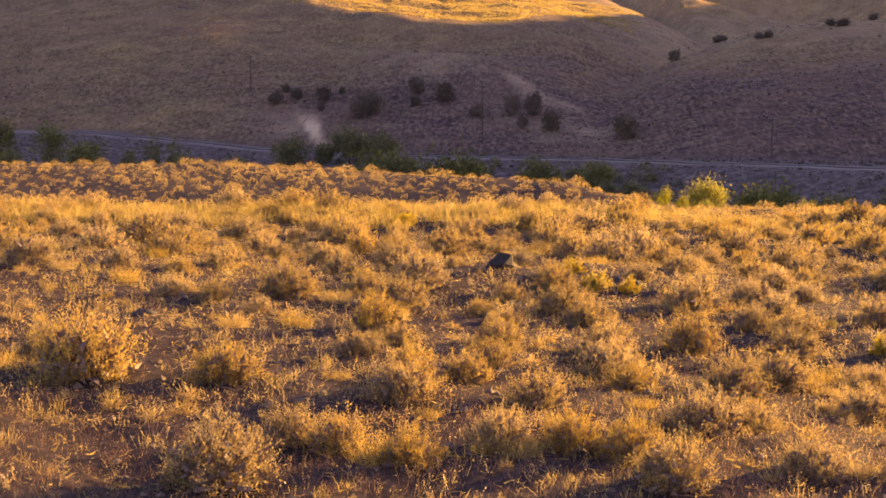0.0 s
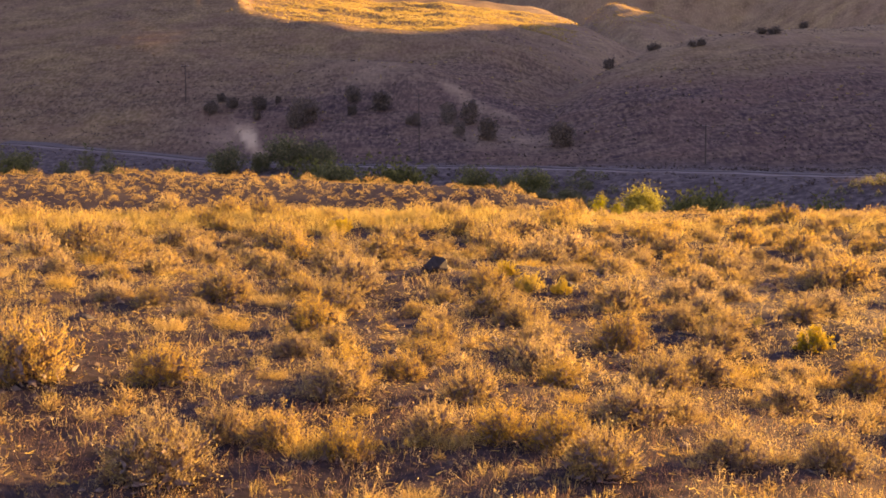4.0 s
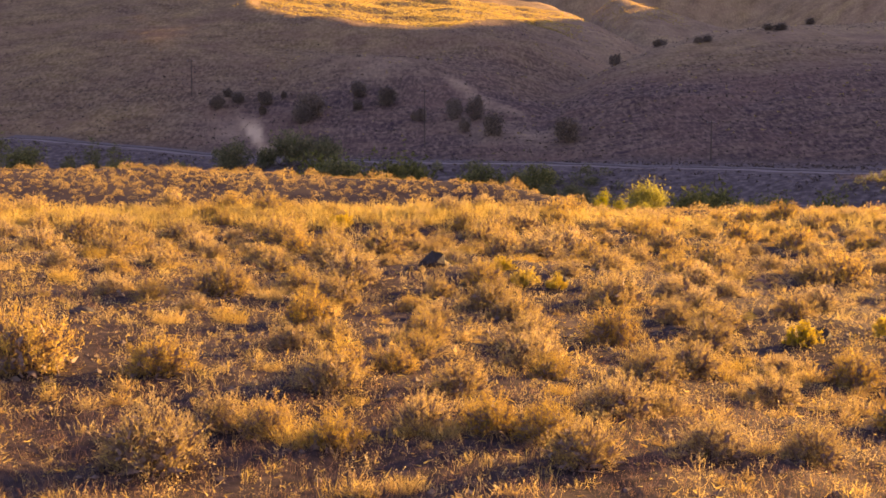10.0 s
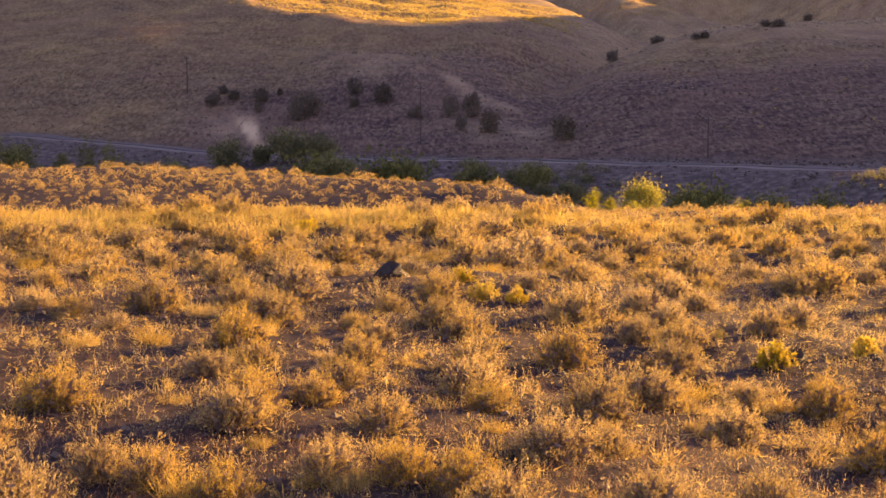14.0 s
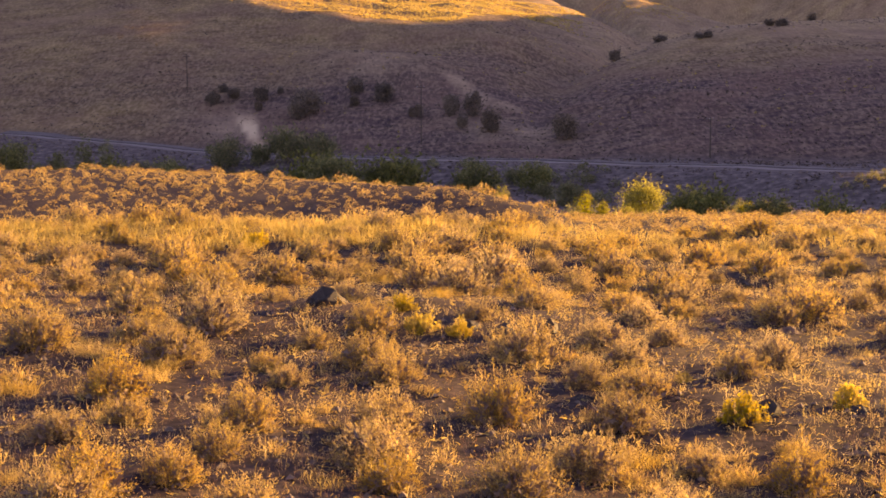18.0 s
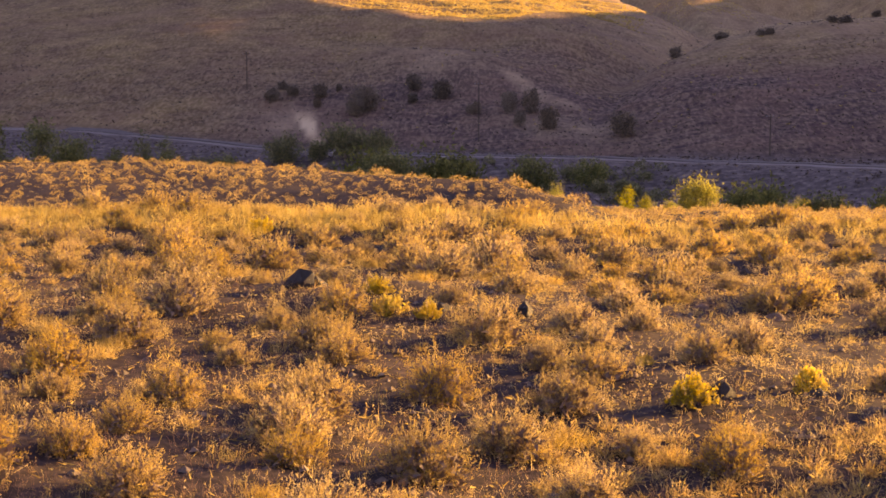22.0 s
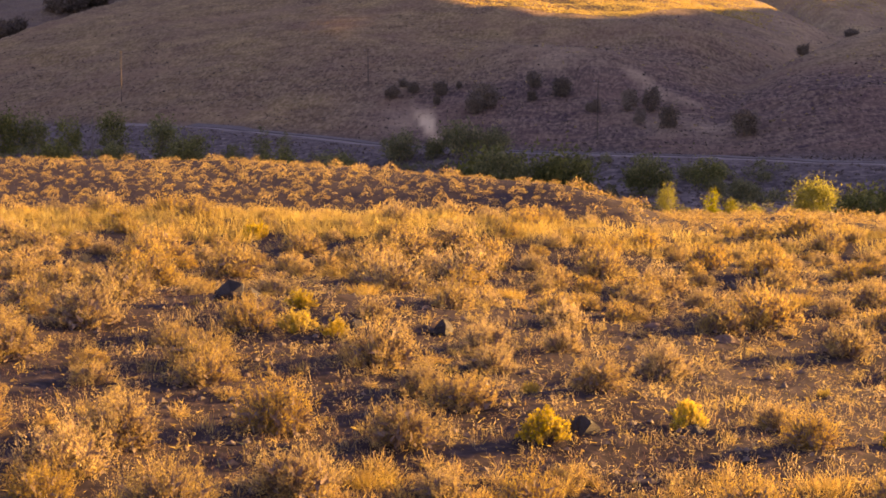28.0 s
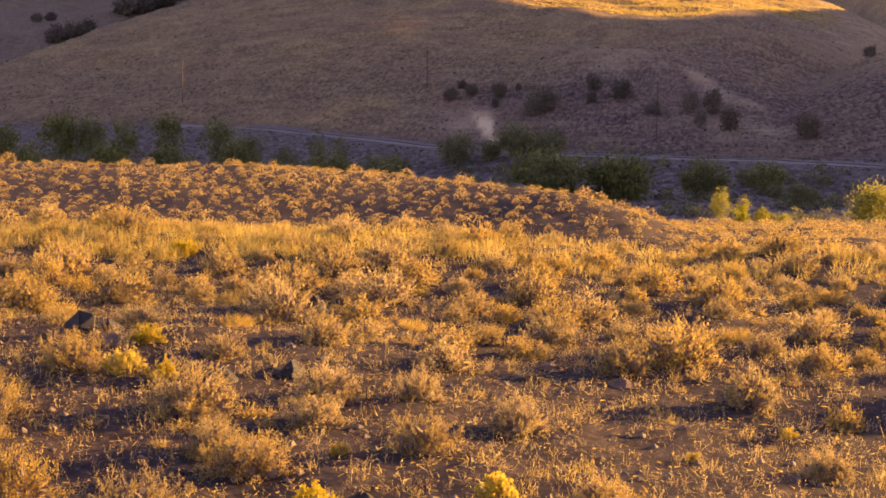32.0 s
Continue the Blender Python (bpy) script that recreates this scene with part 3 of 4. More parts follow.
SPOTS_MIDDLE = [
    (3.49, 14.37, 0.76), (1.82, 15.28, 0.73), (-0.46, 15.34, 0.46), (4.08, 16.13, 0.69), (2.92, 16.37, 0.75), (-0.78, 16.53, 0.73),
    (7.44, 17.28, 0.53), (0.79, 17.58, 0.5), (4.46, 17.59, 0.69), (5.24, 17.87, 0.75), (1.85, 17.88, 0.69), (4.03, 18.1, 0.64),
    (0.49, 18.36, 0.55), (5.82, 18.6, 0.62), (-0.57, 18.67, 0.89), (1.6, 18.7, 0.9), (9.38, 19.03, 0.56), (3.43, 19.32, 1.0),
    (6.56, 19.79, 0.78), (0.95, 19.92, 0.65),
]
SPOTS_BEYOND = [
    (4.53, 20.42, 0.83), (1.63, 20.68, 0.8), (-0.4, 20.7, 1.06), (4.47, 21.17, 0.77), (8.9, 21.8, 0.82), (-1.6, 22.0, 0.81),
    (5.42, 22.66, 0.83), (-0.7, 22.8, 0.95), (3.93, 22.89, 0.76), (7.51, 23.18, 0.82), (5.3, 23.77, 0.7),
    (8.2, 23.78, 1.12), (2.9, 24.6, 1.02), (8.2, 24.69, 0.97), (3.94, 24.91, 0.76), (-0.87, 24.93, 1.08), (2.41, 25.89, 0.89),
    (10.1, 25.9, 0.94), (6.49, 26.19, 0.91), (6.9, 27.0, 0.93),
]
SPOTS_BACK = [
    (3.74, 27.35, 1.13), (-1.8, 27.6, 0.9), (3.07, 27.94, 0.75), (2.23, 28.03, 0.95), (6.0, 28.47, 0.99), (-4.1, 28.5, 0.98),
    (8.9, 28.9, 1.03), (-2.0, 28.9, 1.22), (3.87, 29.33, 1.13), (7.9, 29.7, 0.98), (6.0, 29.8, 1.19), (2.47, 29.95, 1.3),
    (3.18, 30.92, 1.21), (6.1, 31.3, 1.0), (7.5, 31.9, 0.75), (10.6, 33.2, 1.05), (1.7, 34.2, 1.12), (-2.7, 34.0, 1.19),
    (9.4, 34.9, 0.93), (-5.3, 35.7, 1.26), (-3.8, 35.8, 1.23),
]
GRASS_SPOTS = [(-4.52, 19.9, 1.2), (-2.43, 16.1, 0.7), (-1.75, 16.65, 0.75), (-0.66, 18.3, 0.8), (1.77, 12.35, 0.4), (-0.12, 11.74, 0.5),
               (-1.02, 13.35, 0.44), (-0.61, 17.51, 0.8), (3.47, 24.9, 0.6), (4.61, 25.36, 0.55), (0.3, 9.2, 0.5), (-3.6, 13.0, 0.7), (0.6, 10.6, 0.5)]
RABBIT_SPOTS = [(5.3, 16.45, 0.46), (6.62, 17.25, 0.38), (2.02, 21.95, 0.4), (2.28, 20.6, 0.46), (2.74, 20.45, 0.36), (-0.9, 31.8, 0.56), (5.11, 18.3, 0.2),
                (8.23, 19.35, 0.16), (8.41, 16.75, 0.28), (9.2, 20.6, 0.18)]
ROCK_SPOTS = [(-3.6, 16.8, 0.50, 0.16), (0.92, 22.62, 0.48, 0.43), (1.15, 23.1, 0.3, 0.26), (3.95, 21.15, 0.34, 0.26), (1.66, 21.85, 0.42, 0.2), (5.62, 16.72, 0.42, 0.22),
              (6.66, 17.0, 0.36, 0.12), (6.62, 23.2, 0.42, 0.13), (3.32, 20.6, 0.42, 0.22), (2.9, 20.9, 0.4, 0.16), (8.1, 27.3, 0.42, 0.2), (7.5, 22.5, 0.4, 0.14),
              (4.35, 21.0, 0.22, 0.1), (0.5, 22.4, 0.25, 0.12), (-3.2, 17.3, 0.3, 0.12), (3.9, 17.5, 0.3, 0.1), (3.0, 26.2, 0.42, 0.3), (3.76, 21.1, 0.36, 0.12)]
EYES = [(0.0, 0.0, 0.0), (0.0, 0.0, 3.1), (2.1, 3.3, 0.8), (5.5, 3.5, -6.2), (7.7, 6.4, -8.3)]


def in_view(x, y, margin=1.0, near=8.6):
    """Whether a spot lies in the wedge that is seen from any of the stops along the way."""
    seen = np.zeros(np.shape(x), bool)
    for ex, ey, turn in EYES:
        a = np.degrees(np.arctan2(x - ex, y - ey)) - turn
        d = np.hypot(x - ex, y - ey)
        pad = np.degrees(np.arctan2(margin, np.maximum(d, 1)))
        seen |= (a > -17.6 - pad) & (a < 17.6 + 2.5 * pad) & (d > near)
    return seen


def spread(rng, area, gap, tries, taken=(), rough=0.35):
    """Uneven scattering with a least gap between neighbours."""
    x0, x1, y0, y1 = area
    kept = list(taken)
    start = len(kept)
    grid = {}

    def cell(px, py):
        return int(px // 1.6), int(py // 1.6)

    for px, py, pr in kept:
        grid.setdefault(cell(px, py), []).append((px, py, pr))
    for _ in range(tries):
        px, py = rng.uniform(x0, x1), rng.uniform(y0, y1)
        pr = gap * rng.uniform(1 - rough, 1 + rough)
        cx, cy = cell(px, py)
        near = (q for i in (-1, 0, 1) for j in (-1, 0, 1) for q in grid.get((cx + i, cy + j), ()))
        if all((px - qx) ** 2 + (py - qy) ** 2 > (0.5 * (pr + qr)) ** 2 for qx, qy, qr in near):
            kept.append((px, py, pr))
            grid.setdefault((cx, cy), []).append((px, py, pr))
    return kept[start:]


OPEN_PATCHES = [(3.0, 22.3, 0.9, 0.6), (2.3, 19.6, 0.7, 0.5), (0.2, 22.3, 0.6, 0.4), (7.4, 19.3, 2.6, 2.2), (-2.6, 14.9, 1.6, 0.9), (1.5, 12.0, 0.8, 0.55), (0.5, 19.0, 0.6, 1.8), (3.0, 20.9, 0.6, 0.4), (3.2, 17.2, 0.6, 0.45), (2.7, 19.0, 0.4, 0.3)]


def open_soil(x, y):
    """Patches that carry only low weeds."""
    return any(((x - px) / rx) ** 2 + ((y - py) / ry) ** 2 < 1 for px, py, rx, ry in OPEN_PATCHES) or waves(x, y, 7.0, 41, 2) > 0.62


def hides(x, y, reach=1.5, side=0.6):
    """Keeps clear the open strips before each rock and each flowering bush, towards the stops along the way."""
    for px, py, *_ in ROCK_SPOTS + RABBIT_SPOTS:
        if math.hypot(x - px, y - py) > reach + side:
            continue
        for ex, ey, _ in EYES[1:]:
            far = math.hypot(ex - px, ey - py)
            ux, uy = (ex - px) / far, (ey - py) / far
            along, aside = (x - px) * ux + (y - py) * uy, abs((x - px) * uy - (y - py) * ux)
            if -0.3 < along < reach and aside < side:
                return True
    return False


rng = np.random.default_rng(7)
SAGE_SHAPES = {}
for far in (False, True):
    for k in range(9):
        tall = (0.48, 0.55, 0.52, 0.6, 0.48, 0.54, 0.57, 0.5, 0.56)[k]
        stems, foliage = sage_parts(150 + k, 78, 27, 0.041, 0.0215, tall * 0.92, 200, 5) if far else sage_parts(100 + k, tall=tall)
        SAGE_SHAPES[far, k] = (mesh_of("sage_stems", *stems, TWIG), mesh_of("sage_foliage", *foliage, SAGE))
SAGE_LABELS = ("dry golden sagebrush with grey woody stems on stony ground", "rounded grey-gold sagebrush bush standing in dry grass")


def sagebrush(x, y, wide, k, turn, label):
    base = new("sagebrush")
    base.location = (x, y, height(x, y) - 0.03)
    base.rotation_euler = (0, 0, turn)
    base.scale = (wide, wide, wide)
    tagged(child("wood", SAGE_SHAPES[y > 21, k][0], base, "bare grey twigs around a hidden core that shades the bush"), kind="stuff")
    tagged(child("foliage", SAGE_SHAPES[y > 21, k][1], base), kind="stuff")
    return tagged(base, label, "bush", "sagebrush on the bench")


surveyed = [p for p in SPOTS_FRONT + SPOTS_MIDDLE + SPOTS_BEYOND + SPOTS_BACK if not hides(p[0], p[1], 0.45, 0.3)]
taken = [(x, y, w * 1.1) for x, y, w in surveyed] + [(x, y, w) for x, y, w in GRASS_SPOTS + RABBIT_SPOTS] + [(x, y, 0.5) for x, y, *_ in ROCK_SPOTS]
extra = [p for p in spread(rng, (-14, 17, 8.2, 24), 1.22, 7000, taken, 0.45) if waves(p[0], p[1], 2.2, 43, 2) < 0.05]
extra += spread(rng, (-14, 17, 24, 37), 1.0, 6000, taken, 0.4)
extra = [p for p in extra if in_view(p[0], p[1], 1.2) and not open_soil(p[0], p[1]) and not hides(p[0], p[1])]
extra.sort(key=lambda p: p[1] - 0.5 * p[0])
near_count = 300 - len(surveyed)
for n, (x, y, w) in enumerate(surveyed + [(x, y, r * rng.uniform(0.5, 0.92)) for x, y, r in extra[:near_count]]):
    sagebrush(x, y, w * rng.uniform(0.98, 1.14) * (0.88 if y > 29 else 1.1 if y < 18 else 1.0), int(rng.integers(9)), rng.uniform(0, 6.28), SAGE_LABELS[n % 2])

# the rest of the bench and the farther shelf, as one growth
low_shapes = [sage_parts(200 + k, 50, 14, 0.07, 0.03, 0.52, 10, 3)[1] for k in range(6)]
lower_shapes = [cushion(220 + k, 130 + 12 * k, 0.5 + 0.05 * k, 0.72) for k in range(6)]
rest = np.array(extra[near_count:]).reshape(-1, 3)
far_spots = np.array([p for p in spread(rng, (-42, 30, 38, 82), 0.86, 60000, (), 0.55) if p[0] > -44])
far_spots = far_spots[in_view(far_spots[:, 0], far_spots[:, 1], 2.0)]
around = np.array([p for p in spread(rng, (-50, 50, -40, 40), 1.5, 9000)])
around = around[~in_view(around[:, 0], around[:, 1], 2.0, 4.0)]
around = around[np.min([np.hypot(around[:, 0] - e[0], around[:, 1] - e[1]) for e in EYES], axis=0) > 1.5]
tiny_x, tiny_y = rng.uniform(-36, 24, 4200), rng.uniform(38, 80, 4200)
keep = in_view(tiny_x, tiny_y, 0.5)
tiny_x, tiny_y = tiny_x[keep], tiny_y[keep]
tiny_w = rng.uniform(0.1, 0.34, len(tiny_x))
far_size = far_spots[:, 2] * (0.4 + 0.62 * rng.uniform(0, 1, len(far_spots)) ** 1.4)
pieces = [scatter_on(low_shapes, rest[:, 0], rest[:, 1], rest[:, 2] * 0.95, rest[:, 2] * 0.8, rng),
          scatter_on(lower_shapes, far_spots[:, 0], far_spots[:, 1], far_size, far_size * rng.uniform(0.6, 0.85, len(far_spots)), rng),
          scatter_on([cushion(230 + k, 20) for k in range(6)], tiny_x, tiny_y, tiny_w, tiny_w * 0.7, rng),
          scatter_on([cushion(250 + k, 16) for k in range(6)], around[:, 0], around[:, 1], around[:, 2] * 0.6, around[:, 2] * 0.5, rng)]
tagged(new("distant_sagebrush", mesh_of("distant_sagebrush", *joined(pieces), SAGE_FAR)), "low golden sagebrush spread over the dry bench", "scrub", kind="stuff")

# seedlings and low scrub between the larger bushes
def sapling(seed, count=190):
    r = np.random.default_rng(seed)
    out = unit(r.normal(0, 1, (count, 3)) * (1, 1, 0.7))
    out[:, 2] = np.abs(out[:, 2])
    root = out * (0.3, 0.3, 0.42) * r.uniform(0.1, 1.0, (count, 1))
    return blades(root, unit(out * (0.7, 0.7, 0.7) + r.normal(0, 0.4, out.shape) + (0, 0, 0.35)), r.uniform(0.08, 0.2, count), np.full(count, 0.022), r)


sx, sy = rng.uniform(-12, 16, 2600), 36 - 27.4 * rng.uniform(0, 1, 2600) ** 1.25
keep = in_view(sx, sy, 0.6) & ~((sx > 4.2) & (sy > 15.4) & (sy < 22.5) & (rng.uniform(0, 1, len(sx)) < 0.75)) & (waves(sx, sy, 5.0, 61, 3) > -0.05) & (((sx - 7.6) / 2.4) ** 2 + ((sy - 19.3) / 2.0) ** 2 > 1)
keep &= ~np.array([hides(a, b, 0.35) or open_soil(a, b) for a, b in zip(sx, sy)])
sx, sy = sx[keep], sy[keep]
nx, ny = rng.uniform(3.6, 8.2, 170), rng.uniform(12.2, 15.6, 170)
sx, sy = np.concatenate([sx, nx]), np.concatenate([sy, ny])
sw = rng.uniform(0.16, 0.46, len(sx))
tagged(new("low_scrub", mesh_of("low_scrub", *scatter_on([sapling(260 + k) for k in range(8)], sx, sy, sw, sw * rng.uniform(0.75, 1.2, len(sx)), rng, 0.02), SAGE_FAR)),
       "knee-low golden scrub filling gaps between sagebrush", "scrub", kind="stuff")

# ---- bunchgrass ----
TUFTS = [mesh_of("straw_tuft", *tuft_parts(300 + k), STRAW) for k in range(5)]
grass_more = [(x, y, r) for x, y, r in spread(rng, (-12, 16, 8.5, 36), 0.9, 4000, [(x, y, w) for x, y, w in GRASS_SPOTS]) if in_view(x, y, 0.5) and waves(x, y, 6.0, 51, 2) > -0.25 and not hides(x, y) and not (x > 3.5 and 15.4 < y < 23)]
rng.shuffle(grass_more)
for x, y, w in GRASS_SPOTS + [tuple(p) for p in grass_more[:32]]:
    g = new("bunchgrass", TUFTS[int(rng.integers(5))])
    g.location = (x, y, height(x, y) - 0.02)
    g.rotation_euler = (0, 0, rng.uniform(0, 6.28))
    size = min(w * rng.uniform(0.75, 1.05), 0.66)
    g.scale = (size * 0.85, size * 0.85, min(size * 0.52, 0.5))
    tagged(g, "tuft of dry golden bunchgrass between sagebrush", "grass tuft", "bunchgrass on the bench")
tuft_small = [tuft_parts(320 + k, 26, 0.4, 0.8, 0.011) for k in range(6)]
gx, gy = rng.uniform(-14, 17, 2800), rng.uniform(8.5, 38, 2800)
keep = in_view(gx, gy, 0.8) & (waves(gx, gy, 4.0, 52, 3) > -0.05)
gx, gy = gx[keep], gy[keep]
gs = rng.uniform(0.2, 0.42, len(gx))
rim_x, rim_y = rng.uniform(-13, 16, 2100), rng.uniform(31.0, 36.8, 2100)
keep = rng.uniform(0, 1, 2100) < 1 - 0.7 * step(1, 6, rim_x)
rim_x, rim_y = rim_x[keep], rim_y[keep]
rs = rng.uniform(0.5, 1.05, len(rim_x))
pieces = [scatter_on(tuft_small, gx, gy, gs, gs, rng, 0.01), scatter_on(tuft_small, rim_x, rim_y, rs, rs * 0.8, rng, 0.01)]
tagged(new("dry_grass", mesh_of("dry_grass", *joined(pieces), STRAW_FAR)), "short dry straw-coloured grass over stony soil", "grass", kind="stuff")

# dead annual grass, thin and knocked about, over the bare soil
short = [tuft_parts(340 + k, 9, 0.9, 1.6, 0.011) for k in range(8)]
cx, cy = np.concatenate([rng.uniform(-8, 13, 8000), rng.uniform(-4, 5, 1500)]), np.concatenate([8.6 + 19 * rng.uniform(0, 1, 8000) ** 1.3, rng.uniform(8.6, 12.5, 1500)])
keep = in_view(cx, cy, 0.3) & ~((cx > 3.6) & (cy > 15.4) & (cy < 23) & (rng.uniform(0, 1, len(cx)) < 0.6))
cx, cy = cx[keep], cy[keep]
cs = rng.uniform(0.07, 0.2, len(cx))
tagged(new("dead_grass", mesh_of("dead_grass", *scatter_on(short, cx, cy, cs * 1.3, cs * 0.8, rng, 0.005), CHEAT)), "thin red-brown dead grass over bare soil", "grass", kind="stuff")

# ---- low weeds with pale seed heads ----
def weed(seed):
    r = np.random.default_rng(seed)
    n = 4
    root = r.normal(0, 0.13, (n, 3)) * (1, 1, 0)
    way = unit(r.normal(0, 0.45, (n, 3)) + (0, 0, 1))
    long = r.uniform(0.35, 1.0, n)
    stalk = blades(root, way, long, np.full(n, 0.018), r)
    tips = (root[:, None] + way[:, None] * (long[:, None] * r.uniform(0.55, 1.0, (n, 3)))[..., None]).reshape(-1, 3)
    heads = blades(tips + r.normal(0, 0.05, tips.shape), unit(r.normal(0, 1, tips.shape)), r.uniform(0.04, 0.1, len(tips)), r.uniform(0.035, 0.075, len(tips)), r)
    return joined([stalk, heads])


wx, wy = rng.uniform(-10, 16, 26000), rng.uniform(8.5, 31, 26000)
keep = in_view(wx, wy, 0.3) & (waves(wx, wy, 3.0, 55, 3) > -0.4) & ~((wx > 3.6) & (wy > 15.4) & (wy < 23) & (rng.uniform(0, 1, len(wx)) < 0.25))
wx, wy = wx[keep], wy[keep]
ws = 0.06 + 0.16 * rng.uniform(0, 1, len(wx)) ** 1.7
ox, oy = rng.uniform(4.2, 10, 1400), rng.uniform(12, 21, 1400)
wx, wy, ws = np.concatenate([wx, ox]), np.concatenate([wy, oy]), np.concatenate([ws, 0.04 + 0.13 * rng.uniform(0, 1, 1400) ** 2])
tagged(new("seeding_weeds", mesh_of("seeding_weeds", *scatter_on([weed(60 + k) for k in range(8)], wx, wy, ws, ws, rng, 0.0), SEED)),
       "small dried weeds with pale seed heads", "weeds", kind="stuff")

# ---- yellow rabbitbrush ----
def rabbitbrush(x, y, wide, seed, bloom):
    r = np.random.default_rng(seed)
    lines = branch_lines(r, 60, radians(80), 0.62, 1.0, 0.2)
    base = new("rabbitbrush")
    base.location = (x, y, height(x, y) - 0.02)
    base.scale = (wide, wide, wide)
    tagged(child("wood", mesh_of("rabbit_stems", *stem_tubes(lines, 0.011), TWIG), base), kind="stuff")
    foliage = child("foliage", mesh_of("rabbit_foliage", *leaf_cloud(lines, 34, r, 0.11, 0.022, 0.35, 0.4, 0.6), RABBIT), base, "thin green leaves")
    tops = np.repeat(lines[:, -1], bloom, 0) + r.normal(0, 0.045, (60 * bloom, 3))
    blooms = child("bloom", mesh_of("rabbit_flowers", *blades(tops, unit(r.normal(0, 1, tops.shape) + (0, 0, 0.8)), np.full(len(tops), 0.06), np.full(len(tops), 0.05), r), FLOWER), base, "bright yellow flower clusters")
    tagged(foliage, kind="stuff"), tagged(blooms, kind="stuff")
    return tagged(base, "rounded rabbitbrush in yellow bloom among dry sagebrush", "bush", "flowering rabbitbrush")


for n, (x, y, w) in enumerate(RABBIT_SPOTS):
    rabbitbrush(x, y, w, 400 + n, 14 if n < 2 else 4)

# ---- stones ----
def stone_mesh(seed, material, flat=1.0, points=26, skew=0.0):
    r = np.random.default_rng(seed)
    bm = bmesh.new()
    for p in unit(r.normal(0, 1, (points, 3))) * r.uniform(0.8, 1.0, (points, 1)):
        taper = 1 - 0.55 * max(p[2], 0)
        bm.verts.new((p[0] * 0.55 * taper, p[1] * 0.46 * taper, max(p[2], -0.35) * 0.5 * flat + 0.15))
    bmesh.ops.convex_hull(bm, input=bm.verts)
    bmesh.ops.delete(bm, geom=[v for v in bm.verts if not v.link_faces], context="VERTS")
    bmesh.ops.bevel(bm, geom=list(bm.edges), offset=0.018, segments=1, affect="EDGES", profile=0.6)
    bmesh.ops.triangulate(bm, faces=bm.faces)
    for v in bm.verts:
        v.co += 0.022 * Vector(r.normal(0, 1, 3))
        v.co.x += skew * v.co.z
    me = bpy.data.meshes.new("stone")
    bm.to_mesh(me)
    bm.free()
    me.materials.append(material)
    return me


for n, (x, y, wide, tall) in enumerate(ROCK_SPOTS):
    red = n in (4, 7, 11)
    s = new("rock", stone_mesh(500 + n, REDROCK if red else BASALT, skew=0.25 if n == 1 else 0.0))
    s.location = (x, y, height(x, y) - 0.04)
    s.rotation_euler = (0, 0, 0.9 * (n - 1))
    s.scale = (wide, wide, tall / 0.66)
    tagged(s, "rust-brown weathered stone half sunk in soil" if red else "dark angular basalt rock among sagebrush", "rock", "loose rocks on the bench")
px, py = rng.uniform(-9, 15, 7000), rng.uniform(8.8, 30, 7000)
keep = in_view(px, py, 0.2)
px, py = px[keep], py[keep]
ps = 0.02 + 0.1 * rng.uniform(0, 1, len(px)) ** 2.5
tiny = []
for k in range(5):
    r = np.random.default_rng(70 + k)
    v = np.array([(0, 0, 0.5), (0.5, 0, 0.1), (0, 0.5, 0.12), (-0.5, 0, 0.08), (0, -0.5, 0.1), (0.3, 0.3, -0.2), (-0.3, -0.3, -0.2)]) + r.normal(0, 0.1, (7, 3))
    tiny.append((v, np.array([(0, 1, 2), (0, 2, 3), (0, 3, 4), (0, 4, 1), (1, 5, 2), (3, 6, 4)])))
tagged(new("pebbles", mesh_of("pebbles", *scatter_on(tiny, px, py, ps, ps * 0.8, rng, 0.0), PEBBLE)), "scattered grey-brown pebbles on bare soil", "gravel", kind="stuff")

# dry litter: broken stalks and husks on the soil
lx, ly = rng.uniform(-9, 15, 26000), rng.uniform(8.8, 30, 26000)
keep = in_view(lx, ly, 0.2)
lx, ly = lx[keep], ly[keep]
n = len(lx)
root = np.stack([lx, ly, grounded(lx, ly) + 0.004], -1)
way = unit(rng.normal(0, 1, (n, 3)) * (1, 1, 0.25) + (0, 0, 0.3))
tagged(new("plant_litter", mesh_of("plant_litter", *blades(root, way, rng.uniform(0.02, 0.1, n), rng.uniform(0.006, 0.018, n), rng), STRAW_FAR)),
       "broken dry stalks and husks on the soil", "litter", kind="stuff")

